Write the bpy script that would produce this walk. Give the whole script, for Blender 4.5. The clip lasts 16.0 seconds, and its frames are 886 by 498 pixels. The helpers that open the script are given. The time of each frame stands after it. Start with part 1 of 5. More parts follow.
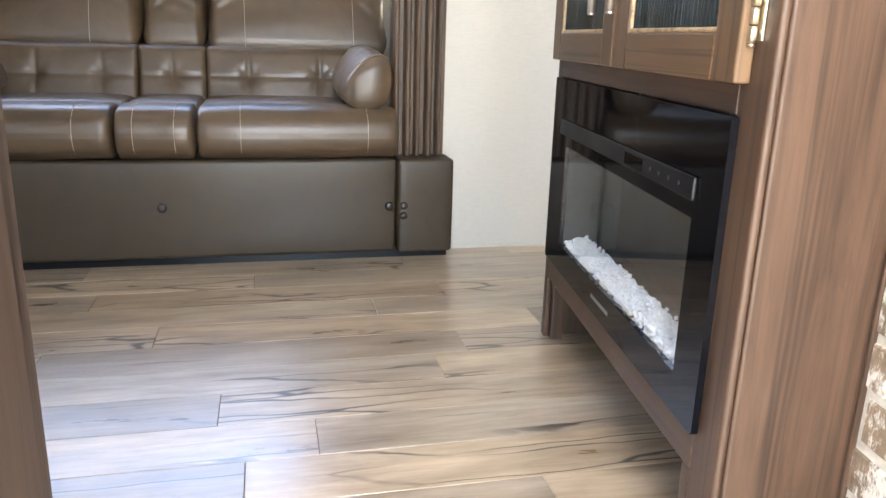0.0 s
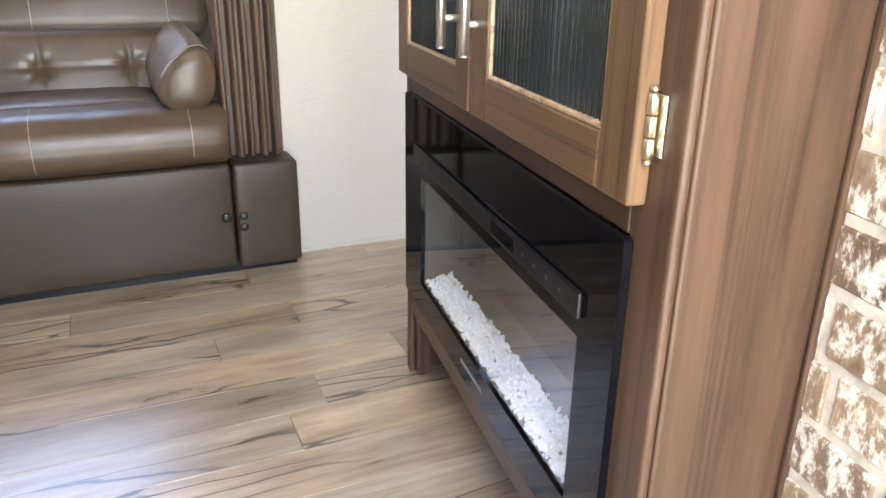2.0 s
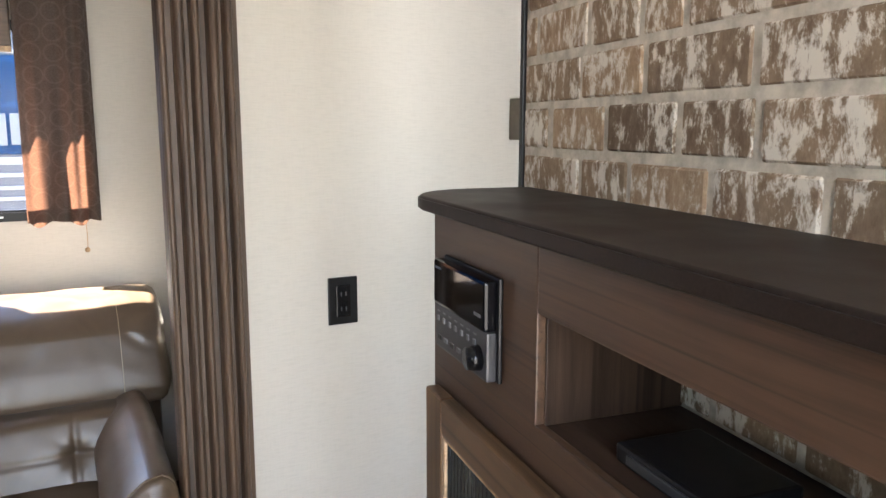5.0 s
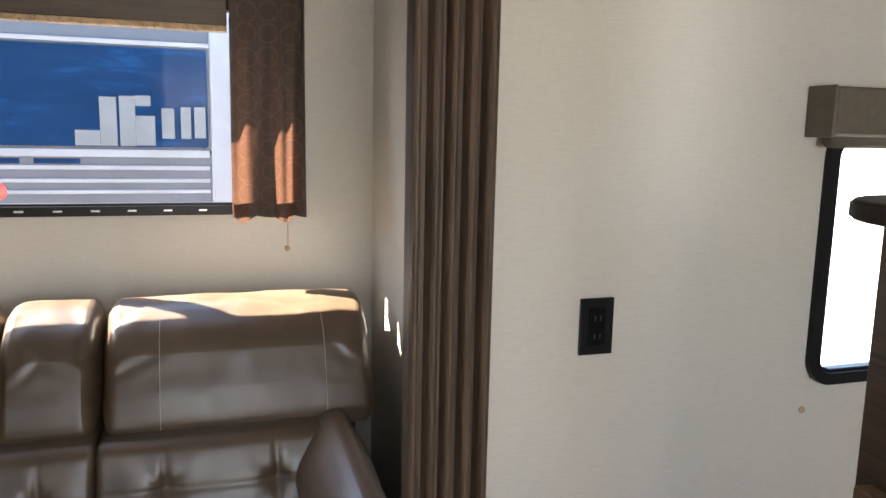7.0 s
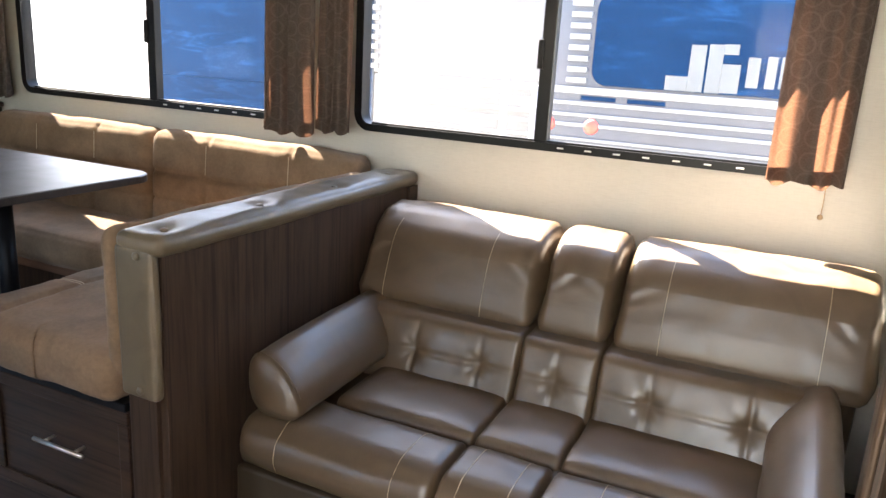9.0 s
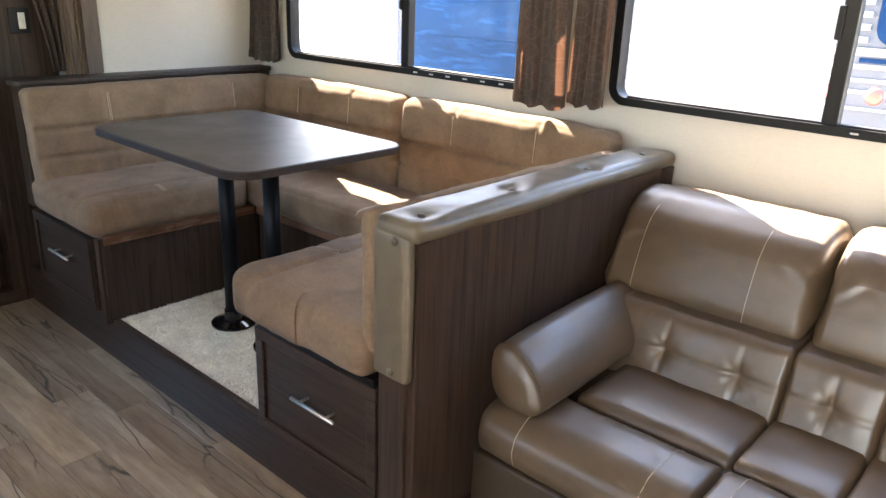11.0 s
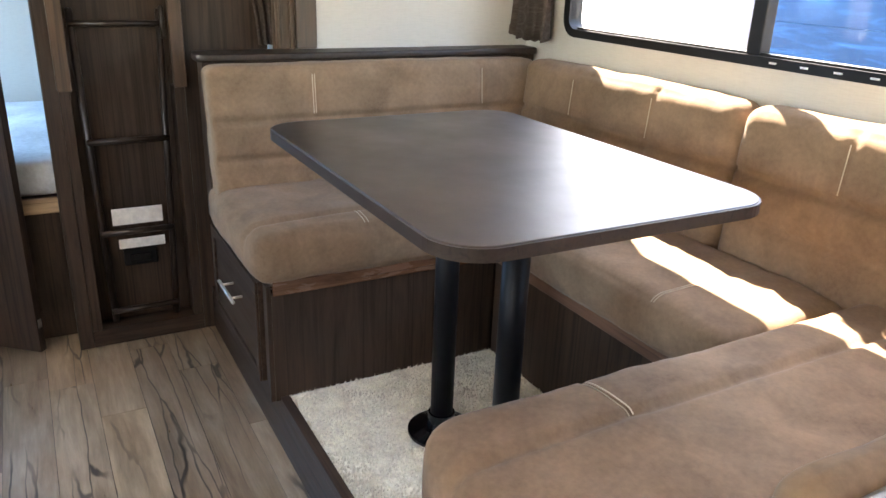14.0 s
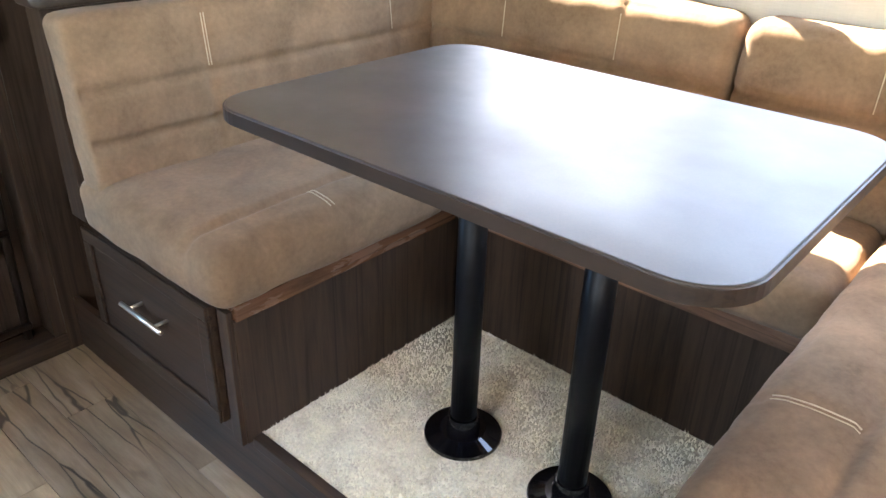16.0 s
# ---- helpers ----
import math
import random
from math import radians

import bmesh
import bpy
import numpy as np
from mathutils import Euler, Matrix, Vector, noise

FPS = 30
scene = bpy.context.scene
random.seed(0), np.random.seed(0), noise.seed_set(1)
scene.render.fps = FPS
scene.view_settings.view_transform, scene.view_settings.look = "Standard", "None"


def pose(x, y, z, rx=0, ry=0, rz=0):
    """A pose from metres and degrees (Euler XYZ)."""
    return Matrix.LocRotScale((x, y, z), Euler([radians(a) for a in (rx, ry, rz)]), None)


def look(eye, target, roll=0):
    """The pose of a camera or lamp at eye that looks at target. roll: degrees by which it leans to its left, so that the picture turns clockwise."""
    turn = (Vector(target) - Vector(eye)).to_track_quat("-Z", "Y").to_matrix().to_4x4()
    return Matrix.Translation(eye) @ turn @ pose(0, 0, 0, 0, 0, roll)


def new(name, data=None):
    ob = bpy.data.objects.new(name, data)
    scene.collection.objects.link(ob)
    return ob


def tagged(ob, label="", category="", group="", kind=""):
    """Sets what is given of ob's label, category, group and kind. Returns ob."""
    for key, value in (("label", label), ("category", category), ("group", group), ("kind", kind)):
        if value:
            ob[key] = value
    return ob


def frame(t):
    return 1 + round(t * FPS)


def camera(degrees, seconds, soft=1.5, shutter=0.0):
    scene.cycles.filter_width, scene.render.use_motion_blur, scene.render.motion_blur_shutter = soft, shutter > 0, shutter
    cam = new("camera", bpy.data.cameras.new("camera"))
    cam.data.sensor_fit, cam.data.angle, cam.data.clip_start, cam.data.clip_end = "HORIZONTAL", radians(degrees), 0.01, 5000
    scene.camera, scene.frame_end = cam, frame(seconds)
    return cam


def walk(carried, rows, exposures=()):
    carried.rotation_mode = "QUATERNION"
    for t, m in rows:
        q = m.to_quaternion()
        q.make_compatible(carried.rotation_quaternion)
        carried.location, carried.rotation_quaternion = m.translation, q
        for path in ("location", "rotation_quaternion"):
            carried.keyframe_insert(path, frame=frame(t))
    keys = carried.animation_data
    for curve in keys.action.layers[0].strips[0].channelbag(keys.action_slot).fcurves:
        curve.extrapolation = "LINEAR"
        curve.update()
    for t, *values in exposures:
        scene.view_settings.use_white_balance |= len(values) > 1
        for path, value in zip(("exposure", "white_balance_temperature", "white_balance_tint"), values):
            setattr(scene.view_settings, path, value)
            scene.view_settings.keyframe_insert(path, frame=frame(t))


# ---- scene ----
cam = camera(61.0, 16.0)
PATH = [
    (0, (0.324, 0.348, 0.687), (0.769, 2.221, 0.143), 1.7),
    (0.5, (0.344, 0.419, 0.719), (0.942, 2.217, 0.077), 1.4),
    (1, (0.378, 0.484, 0.716), (1.023, 2.255, 0.048), 1.2),
    (1.5, (0.415, 0.566, 0.738), (1.108, 2.316, 0.063), 1.1),
    (2, (0.421, 0.596, 0.847), (1.192, 2.293, 0.123), 0.9),
    (2.5, (0.392, 0.6, 0.985), (1.245, 2.249, 0.242), 0.9),
    (3, (0.409, 0.628, 1.104), (1.294, 2.286, 0.42), 1.0),
    (3.5, (0.461, 0.725, 1.217), (1.361, 2.423, 0.665), 0.7),
    (4, (0.495, 0.8, 1.355), (1.406, 2.536, 0.957), -0.1),
    (4.2, (0.494, 0.823, 1.382), (1.405, 2.568, 1.031), -0.1),
    (6.3, (0.465, 1.468, 1.291), (1.39, 3.215, 0.987), 0.1),
    (6.5, (0.434, 1.484, 1.301), (1.327, 3.248, 0.997), 0.2),
    (7, (0.368, 1.431, 1.317), (0.97, 3.314, 1.01), 1.2),
    (7.5, (0.342, 1.377, 1.318), (0.646, 3.33, 1.013), 2.4),
    (8, (0.363, 1.295, 1.33), (0.297, 3.267, 1.003), 3.4),
    (8.5, (0.444, 1.227, 1.323), (-0.055, 3.126, 0.941), 4.1),
    (8.7, (0.511, 1.246, 1.36), (-0.135, 3.086, 0.915), 3.8),
    (10.8, (0.412, 1.292, 1.422), (-0.776, 2.748, 0.737), 2.2),
    (11, (0.361, 1.315, 1.434), (-0.894, 2.725, 0.773), 2.2),
    (11.5, (0.23, 1.416, 1.441), (-1.16, 2.716, 0.826), 2.0),
    (12, (0.137, 1.558, 1.439), (-1.378, 2.726, 0.857), 1.9),
    (12.5, (0.04, 1.65, 1.42), (-1.565, 2.693, 0.843), 2.0),
    (13, (-0.155, 1.781, 1.394), (-1.802, 2.759, 0.821), 2.2),
    (13.5, (-0.365, 1.886, 1.348), (-2.015, 2.838, 0.739), 2.2),
    (14, (-0.563, 1.948, 1.296), (-2.195, 2.86, 0.586), 2.2),
    (14.5, (-0.805, 1.884, 1.312), (-2.378, 2.779, 0.46), 2.3),
    (15, (-0.993, 1.844, 1.305), (-2.474, 2.833, 0.394), 2.1),
    (15.5, (-1.163, 1.816, 1.328), (-2.467, 3.018, 0.403), 2.1),
    (16, (-1.201, 1.761, 1.315), (-2.352, 3.097, 0.371), 1.7),
]
walk(cam, [(t, look(eye, target, roll)) for t, eye, target, roll in PATH], exposures=[(0.0, 5.45, 6620, 11), (1.5, 5.45, 6720, 12), (3.0, 5.25, 6620, 12), (4.2, 5.0, 6320, 13), (6.3, 4.95, 6420, 13), (6.6, 4.7, 6420, 13), (7.0, 4.3, 6610, 13), (7.5, 4.2, 6760, 13), (8.0, 4.4, 7010, 13), (8.7, 5.0, 7160, 13), (10.8, 5.67, 7130, 13), (11.5, 5.62, 6980, 12), (12.5, 5.59, 7200, 13), (14.0, 6.14, 7470, 14), (15.5, 6.49, 7510, 13), (16.0, 6.49, 7560, 13)])

# ---- world and lights ----
SUN_FROM = Vector((-0.90, 0.45, 1.0)).normalized()
world = bpy.data.worlds.new("sky")
scene.world = world
world.use_nodes = True
wn = world.node_tree
sky = wn.nodes.new("ShaderNodeTexSky")
sky.sky_type, sky.sun_disc = "NISHITA", False
sky.sun_elevation, sky.sun_rotation = math.asin(SUN_FROM.z), math.atan2(SUN_FROM.x, SUN_FROM.y)
wn.nodes["Background"].inputs["Strength"].default_value = 0.075
wn.links.new(sky.outputs["Color"], wn.nodes["Background"].inputs["Color"])
sun = new("sun", bpy.data.lights.new("sun", "SUN"))
sun.data.energy, sun.data.angle, sun.data.color = 5.0, radians(0.5), (1.0, 0.94, 0.84)
sun.matrix_world = look(SUN_FROM * 20, (0, 0, 0))


def window_light(name, eye, target, width, height, watts, color):
    """The sky's light through an opening."""
    lamp = new(name, bpy.data.lights.new(name, "AREA"))
    lamp.data.shape, lamp.data.size, lamp.data.size_y = "RECTANGLE", width, height
    lamp.data.energy, lamp.data.color = watts, color
    lamp.matrix_world = look(eye, target)
    return lamp


window_light("entry_daylight", (0.46, -0.12, 1.50), (0.42, 0.30, 0.0), 0.8, 1.2, 1.6, (1.0, 0.95, 0.88))
# galley lamp: added at an unseen, assumed opening to brighten floor and dinette
window_light("galley_daylight", (-1.55, 0.33, 1.35), (-1.85, 2.0, 0.2), 0.9, 0.5, 0.105, (1.0, 0.95, 0.89))
window_light("bunk_daylight", (-3.9, 1.0, 1.25), (-3.7, 2.2, 0.7), 0.5, 0.4, 0.5, (0.28, 0.56, 1.0))
window_light("bedroom_daylight", (1.32, 0.45, 1.2), (1.50, 2.7, 0.9), 0.45, 0.45, 0.80, (0.88, 0.94, 1.0))

# ---- materials ----


class Nodes:
    """A material's node tree, with short calls."""

    def __init__(self, name):
        self.mat = bpy.data.materials.new(name)
        self.mat.use_nodes = True
        self.tree = self.mat.node_tree
        self.bsdf = self.tree.nodes["Principled BSDF"]
        self.out = self.tree.nodes["Material Output"]

    def node(self, kind, **sets):
        n = self.tree.nodes.new(kind)
        for key, value in sets.items():
            n.inputs[key].default_value = value
        return n

    def link(self, a, b):
        self.tree.links.new(a, b)

    def coords(self, scale=(1, 1, 1), random_shift=False):
        tc = self.node("ShaderNodeTexCoord")
        mp = self.node("ShaderNodeMapping", Scale=scale)
        self.link(tc.outputs["Object"], mp.inputs["Vector"])
        if random_shift:
            info = self.node("ShaderNodeObjectInfo")
            mul = self.node("ShaderNodeVectorMath")
            mul.operation = "MULTIPLY"
            mul.inputs[1].default_value = (37.0, 19.0, 53.0)
            self.link(info.outputs["Random"], mul.inputs[0])
            self.link(mul.outputs[0], mp.inputs["Location"])
        return mp.outputs["Vector"]

    def noise(self, vector, scale, detail=4.0, rough=0.55, distort=0.0):
        n = self.node("ShaderNodeTexNoise", Scale=scale, Detail=detail, Roughness=rough, Distortion=distort)
        self.link(vector, n.inputs["Vector"])
        return n.outputs["Fac"]

    def ramp(self, fac, *stops):
        n = self.node("ShaderNodeValToRGB")
        ramp = n.color_ramp
        while len(ramp.elements) < len(stops):
            ramp.elements.new(0.5)
        for e, (at, color) in zip(ramp.elements, stops):
            e.position, e.color = at, (*color, 1.0) if len(color) == 3 else color
        self.link(fac, n.inputs["Fac"])
        return n.outputs["Color"]

    def mix(self, fac, a, b, mode="MIX"):
        n = self.tree.nodes.new("ShaderNodeMix")
        n.data_type, n.blend_type = "RGBA", mode
        for key, value in ((0, fac), (6, a), (7, b)):
            if hasattr(value, "is_output"):
                self.link(value, n.inputs[key])
            else:
                n.inputs[key].default_value = value if key == 0 else (*value, 1.0)
        return n.outputs[2]

    def bump(self, height, strength=0.3, distance=0.002):
        n = self.node("ShaderNodeBump", Strength=strength, Distance=distance)
        self.link(height, n.inputs["Height"])
        self.link(n.outputs["Normal"], self.bsdf.inputs["Normal"])

    def finish(self, color=None, rough=0.5, metal=0.0, spec=0.5):
        if color is not None:
            if hasattr(color, "is_output"):
                self.link(color, self.bsdf.inputs["Base Color"])
            else:
                self.bsdf.inputs["Base Color"].default_value = (*color, 1.0)
        if hasattr(rough, "is_output"):
            self.link(rough, self.bsdf.inputs["Roughness"])
        else:
            self.bsdf.inputs["Roughness"].default_value = rough
        self.bsdf.inputs["Metallic"].default_value = metal
        self.bsdf.inputs["Specular IOR Level"].default_value = spec
        return self.mat


def tone(c, k):
    return tuple(min(1.0, v * k) for v in c)


def wood(name, color, axis, rough=0.42, streak=0.55, red=0.0, spec=0.45):
    """Printed wood laminate with its grain along one axis (0 x, 1 y, 2 z)."""
    m = Nodes(name)
    stretch = [26.0, 26.0, 26.0]
    stretch[axis] = 1.3
    v = m.coords(stretch, True)
    fine = m.noise(v, 2.2, 8.0, 0.68, 0.6)
    stretch = [7.0, 7.0, 7.0]
    stretch[axis] = 0.9
    w = m.coords(stretch, True)
    broad = m.noise(w, 2.3, 5.0, 0.62, 2.0)
    a = m.ramp(fine, (0.32, tone(color, 1.0 - streak)), (0.52, color), (0.72, tone(color, 1.45)))
    b = m.ramp(broad, (0.30, tone(color, 0.38)), (0.50, (color[0] * (1.0 + red), color[1], color[2])), (0.70, tone(color, 1.35)))
    c = m.mix(0.5, a, b)
    stretch = [85.0, 85.0, 85.0]
    stretch[axis] = 0.7
    vein = m.noise(m.coords(stretch, True), 1.0, 3.0, 0.5, 0.8)
    c = m.mix(m.ramp(vein, (0.56, (0, 0, 0)), (0.68, (0.75, 0.75, 0.75))), c, tone(color, 0.30))
    m.bump(fine, 0.12, 0.001)
    r = m.ramp(broad, (0.2, (rough * 0.85,) * 3), (0.8, (rough * 1.2,) * 3))
    return m.finish(c, r, 0.0, spec)


def fabric(name, color, scale, rough=0.9, bump=0.4, low=0.75, high=1.2, blotch=4.0):
    m = Nodes(name)
    v = m.coords((1, 1, 1), True)
    fine, broad = m.noise(v, scale, 3.0, 0.7), m.noise(v, blotch, 4.0, 0.6, 0.6)
    a = m.ramp(fine, (0.3, tone(color, low)), (0.7, tone(color, high)))
    b = m.ramp(broad, (0.3, tone(color, 0.55)), (0.7, tone(color, 1.45)))
    m.bump(fine, bump, 0.001)
    m.bsdf.inputs["Sheen Weight"].default_value = 0.08
    return m.finish(m.mix(0.5, a, b), rough, 0.0, 0.2)


def vinyl(name, color, rough=0.34, spec=0.5):
    """Upholstery vinyl with a fine pebble grain and soft creases."""
    m = Nodes(name)
    v = m.coords((1, 1, 1), True)
    vor = m.node("ShaderNodeTexVoronoi", Scale=420.0)
    m.link(v, vor.inputs["Vector"])
    crease = m.noise(v, 9.0, 5.0, 0.6, 1.2)
    h = m.mix(0.75, vor.outputs["Distance"], crease)
    m.bump(h, 0.14, 0.003)
    c = m.ramp(crease, (0.3, tone(color, 0.82)), (0.7, tone(color, 1.18)))
    r = m.ramp(crease, (0.3, (rough * 0.85,) * 3), (0.7, (rough * 1.25,) * 3))
    m.bsdf.inputs["Coat Weight"].default_value = 0.1
    m.bsdf.inputs["Coat Roughness"].default_value = 0.22
    return m.finish(c, r, 0.0, spec)


def plain(name, color, rough=0.5, metal=0.0, spec=0.5, grain=60.0, spread=0.12):
    m = Nodes(name)
    v = m.coords((1, 1, 1), True)
    n = m.noise(v, grain, 4.0, 0.6)
    c = m.ramp(n, (0.3, tone(color, 1 - spread)), (0.7, tone(color, 1 + spread)))
    r = m.ramp(m.noise(v, 7.0, 3.0), (0.3, (rough * 0.88,) * 3), (0.7, (min(1, rough * 1.15),) * 3))
    return m.finish(c, r, metal, spec)


def wall_linen(name, color):
    """Wall paper with a fine woven print."""
    m = Nodes(name)
    a = m.noise(m.coords((14, 14, 150), True), 2.0, 4.0, 0.7)
    b = m.noise(m.coords((150, 150, 14), True), 2.0, 4.0, 0.7)
    broad = m.noise(m.coords((1, 1, 0.25)), 2.2, 3.0, 0.5)
    weave = m.mix(0.3, a, b)
    c = m.ramp(weave, (0.36, tone(color, 0.89)), (0.52, color), (0.68, tone(color, 1.05)))
    c2 = m.mix(0.35, c, m.ramp(broad, (0.3, tone(color, 0.88)), (0.7, tone(color, 1.06))))
    m.bump(m.mix(0.4, weave, broad), 0.10, 0.002)
    return m.finish(c2, 0.62, 0.0, 0.35)


def glass(name, tint, gloss=0.06, rough=0.0, shine=(1.0, 1.0, 1.0), edge=0.7):
    """A thin pane: tinted see-through with a mirror coat."""
    m = Nodes(name)
    tr = m.node("ShaderNodeBsdfTransparent", Color=(*tint, 1.0))
    gl = m.node("ShaderNodeBsdfGlossy", Roughness=rough, Color=(*shine, 1.0))
    lw = m.node("ShaderNodeLayerWeight", Blend=0.12)
    mul = m.node("ShaderNodeMath")
    mul.operation = "MULTIPLY_ADD"
    mul.inputs[1].default_value, mul.inputs[2].default_value = edge, gloss
    mx = m.node("ShaderNodeMixShader")
    m.link(lw.outputs["Fresnel"], mul.inputs[0])
    m.link(mul.outputs[0], mx.inputs[0])
    m.link(tr.outputs[0], mx.inputs[1])
    m.link(gl.outputs[0], mx.inputs[2])
    m.link(mx.outputs[0], m.out.inputs["Surface"])
    return m.mat


def screen_cloth(name, open_share):
    """Insect screen: partly open, sunlit white threads."""
    m = Nodes(name)
    tr = m.node("ShaderNodeBsdfTransparent")
    df = m.node("ShaderNodeBsdfDiffuse", Color=(0.15, 0.15, 0.15, 1))
    tl = m.node("ShaderNodeBsdfTranslucent", Color=(0.15, 0.147, 0.14, 1))
    half = m.node("ShaderNodeMixShader", Fac=0.7)
    mx = m.node("ShaderNodeMixShader", Fac=1 - open_share)
    m.link(df.outputs[0], half.inputs[1])
    m.link(tl.outputs[0], half.inputs[2])
    m.link(tr.outputs[0], mx.inputs[1])
    m.link(half.outputs[0], mx.inputs[2])
    m.link(mx.outputs[0], m.out.inputs["Surface"])
    return m.mat


def curtain_cloth(name):
    """Dark brown curtain with a pale ring print, letting sun glow through."""
    m = Nodes(name)
    v = m.coords((1, 0.2, 1))
    sp = m.node("ShaderNodeSeparateXYZ")
    m.link(v, sp.inputs[0])
    wave = m.node("ShaderNodeTexVoronoi", Scale=17.0, Randomness=0.12)
    m.link(v, wave.inputs["Vector"])
    ring = m.ramp(wave.outputs["Distance"], (0.36, (0, 0, 0)), (0.42, (1, 1, 1)), (0.50, (0, 0, 0)))
    weave = m.noise(v, 260.0, 2.0)
    base = m.ramp(weave, (0.3, (0.050, 0.040, 0.034)), (0.7, (0.088, 0.071, 0.061)))
    c = m.mix(m.mix(0.36, (0, 0, 0), ring), base, (0.165, 0.135, 0.112))
    m.bump(weave, 0.3, 0.001)
    m.finish(c, 0.85, 0.0, 0.2)
    tl = m.node("ShaderNodeBsdfTranslucent", Color=(0.30, 0.135, 0.078, 1))
    mx = m.node("ShaderNodeMixShader", Fac=0.12)
    m.link(m.bsdf.outputs[0], mx.inputs[1])
    m.link(tl.outputs[0], mx.inputs[2])
    m.link(mx.outputs[0], m.out.inputs["Surface"])
    return m.mat


def plank_print(name):
    """Weathered grey-brown plank with cracks along x."""
    m = Nodes(name)
    info = m.node("ShaderNodeObjectInfo")
    v = m.coords((1.3, 17.0, 17.0), True)
    fine = m.noise(v, 3.0, 9.0, 0.72, 0.5)
    w = m.coords((1.7, 8.5, 8.5), True)
    broad = m.noise(w, 1.7, 5.0, 0.62, 0.3)
    wander = m.node("ShaderNodeTexNoise", Scale=1.0, Detail=3.0)
    m.link(m.coords((3.0, 9.0, 9.0), True), wander.inputs["Vector"])
    bend = m.node("ShaderNodeVectorMath")
    bend.operation = "MULTIPLY_ADD"
    bend.inputs[1].default_value = (0.7, 0.7, 0.7)
    m.link(wander.outputs["Color"], bend.inputs[0])
    m.link(m.coords((1.5, 19.0, 19.0), True), bend.inputs[2])
    crack = m.node("ShaderNodeTexVoronoi", Scale=1.0, Randomness=1.0)
    crack.feature = "DISTANCE_TO_EDGE"
    m.link(bend.outputs[0], crack.inputs["Vector"])
    a = m.ramp(fine, (0.30, (0.21, 0.16, 0.115)), (0.50, (0.40, 0.32, 0.235)), (0.70, (0.60, 0.51, 0.40)))
    b = m.ramp(broad, (0.32, (0.16, 0.118, 0.080)), (0.50, (0.40, 0.325, 0.245)), (0.70, (0.70, 0.62, 0.52)))
    c = m.mix(0.5, a, b)
    tint = m.ramp(info.outputs["Random"], (0.0, (0.52, 0.46, 0.39)), (0.3, (0.90, 0.87, 0.82)), (0.55, (1.02, 0.91, 0.75)), (0.78, (0.66, 0.60, 0.54)), (1.0, (1.22, 1.16, 1.06)))
    c = m.mix(1.0, c, tint, "MULTIPLY")
    line = m.ramp(crack.outputs["Distance"], (0.012, (1, 1, 1)), (0.036, (0, 0, 0)))
    gate = m.ramp(m.noise(m.coords((0.9, 4.0, 4.0), True), 1.3, 2.0), (0.48, (0, 0, 0)), (0.58, (1.0, 1.0, 1.0)))
    c = m.mix(m.mix(1.0, line, gate, "MULTIPLY"), c, (0.045, 0.032, 0.023))
    m.bump(fine, 0.15, 0.001)
    r = m.ramp(broad, (0.3, (0.27,) * 3), (0.7, (0.42,) * 3))
    m.bsdf.inputs["Coat Weight"].default_value = 0.8
    m.bsdf.inputs["Coat Roughness"].default_value = 0.26
    return m.finish(c, r, 0.0, 0.9)


def brick_print(name):
    """Brown brick with patchy whitewash."""
    m = Nodes(name)
    v = m.coords((1, 1, 0.5), True)
    n1, n2 = m.noise(v, 20.0, 9.0, 0.74, 0.6), m.noise(v, 60.0, 7.0, 0.75)
    info = m.node("ShaderNodeObjectInfo")
    base = m.ramp(n2, (0.3, (0.15, 0.10, 0.065)), (0.55, (0.26, 0.19, 0.13)), (0.75, (0.38, 0.30, 0.22)))
    tint = m.ramp(info.outputs["Random"], (0.0, (0.58, 0.54, 0.50)), (0.35, (0.85, 0.83, 0.80)), (0.7, (1.15, 1.12, 1.06)), (1.0, (1.5, 1.45, 1.35)))
    base = m.mix(1.0, base, tint, "MULTIPLY")
    wash = m.ramp(m.mix(0.45, n1, n2), (0.495, (0, 0, 0)), (0.55, (0.92, 0.92, 0.92)))
    c = m.mix(wash, base, (0.66, 0.60, 0.51))
    m.bump(n2, 0.4, 0.002)
    return m.finish(c, 0.8, 0.0, 0.25)


WALNUT = (0.074, 0.041, 0.0235)
M_WALNUT_V, M_WALNUT_X = (wood("walnut_" + n, WALNUT, a, streak=0.68, red=0.03) for n, a in (("upright", 2), ("along_x", 0)))
M_DARK_V, M_DARK_X, M_DARK_Y = (wood("dark_oak_" + n, (0.049, 0.0300, 0.0205), a, streak=0.9, spec=0.24) for n, a in (("upright", 2), ("along_x", 0), ("along_y", 1)))
M_TRIM_V, M_TRIM_X = wood("grey_walnut_upright", (0.080, 0.049, 0.029), 2, streak=0.7), wood("grey_walnut_along_x", (0.070, 0.043, 0.025), 0, streak=0.7)
M_RAIL = wood("red_brown_rail", (0.15, 0.075, 0.043), 1, 0.26)
M_RAIL_X = wood("red_brown_rail_x", (0.17, 0.088, 0.054), 0, 0.3)
M_DOORWOOD, M_DOORWOOD_X = wood("maple_door", (0.126, 0.073, 0.037), 2, 0.36, 0.3), wood("maple_door_along_x", (0.126, 0.073, 0.037), 0, 0.36, 0.3)
M_PALEWOOD = wood("pale_pine", (0.48, 0.33, 0.19), 1, 0.6)
M_PLANK = plank_print("floor_plank_print")
M_JOINT = plain("floor_joint", (0.06, 0.045, 0.035), 0.8)
M_WALL = wall_linen("linen_wall_paper", (0.57, 0.54, 0.48))
M_CEIL = plain("ceiling_white", (0.78, 0.76, 0.72), 0.7)
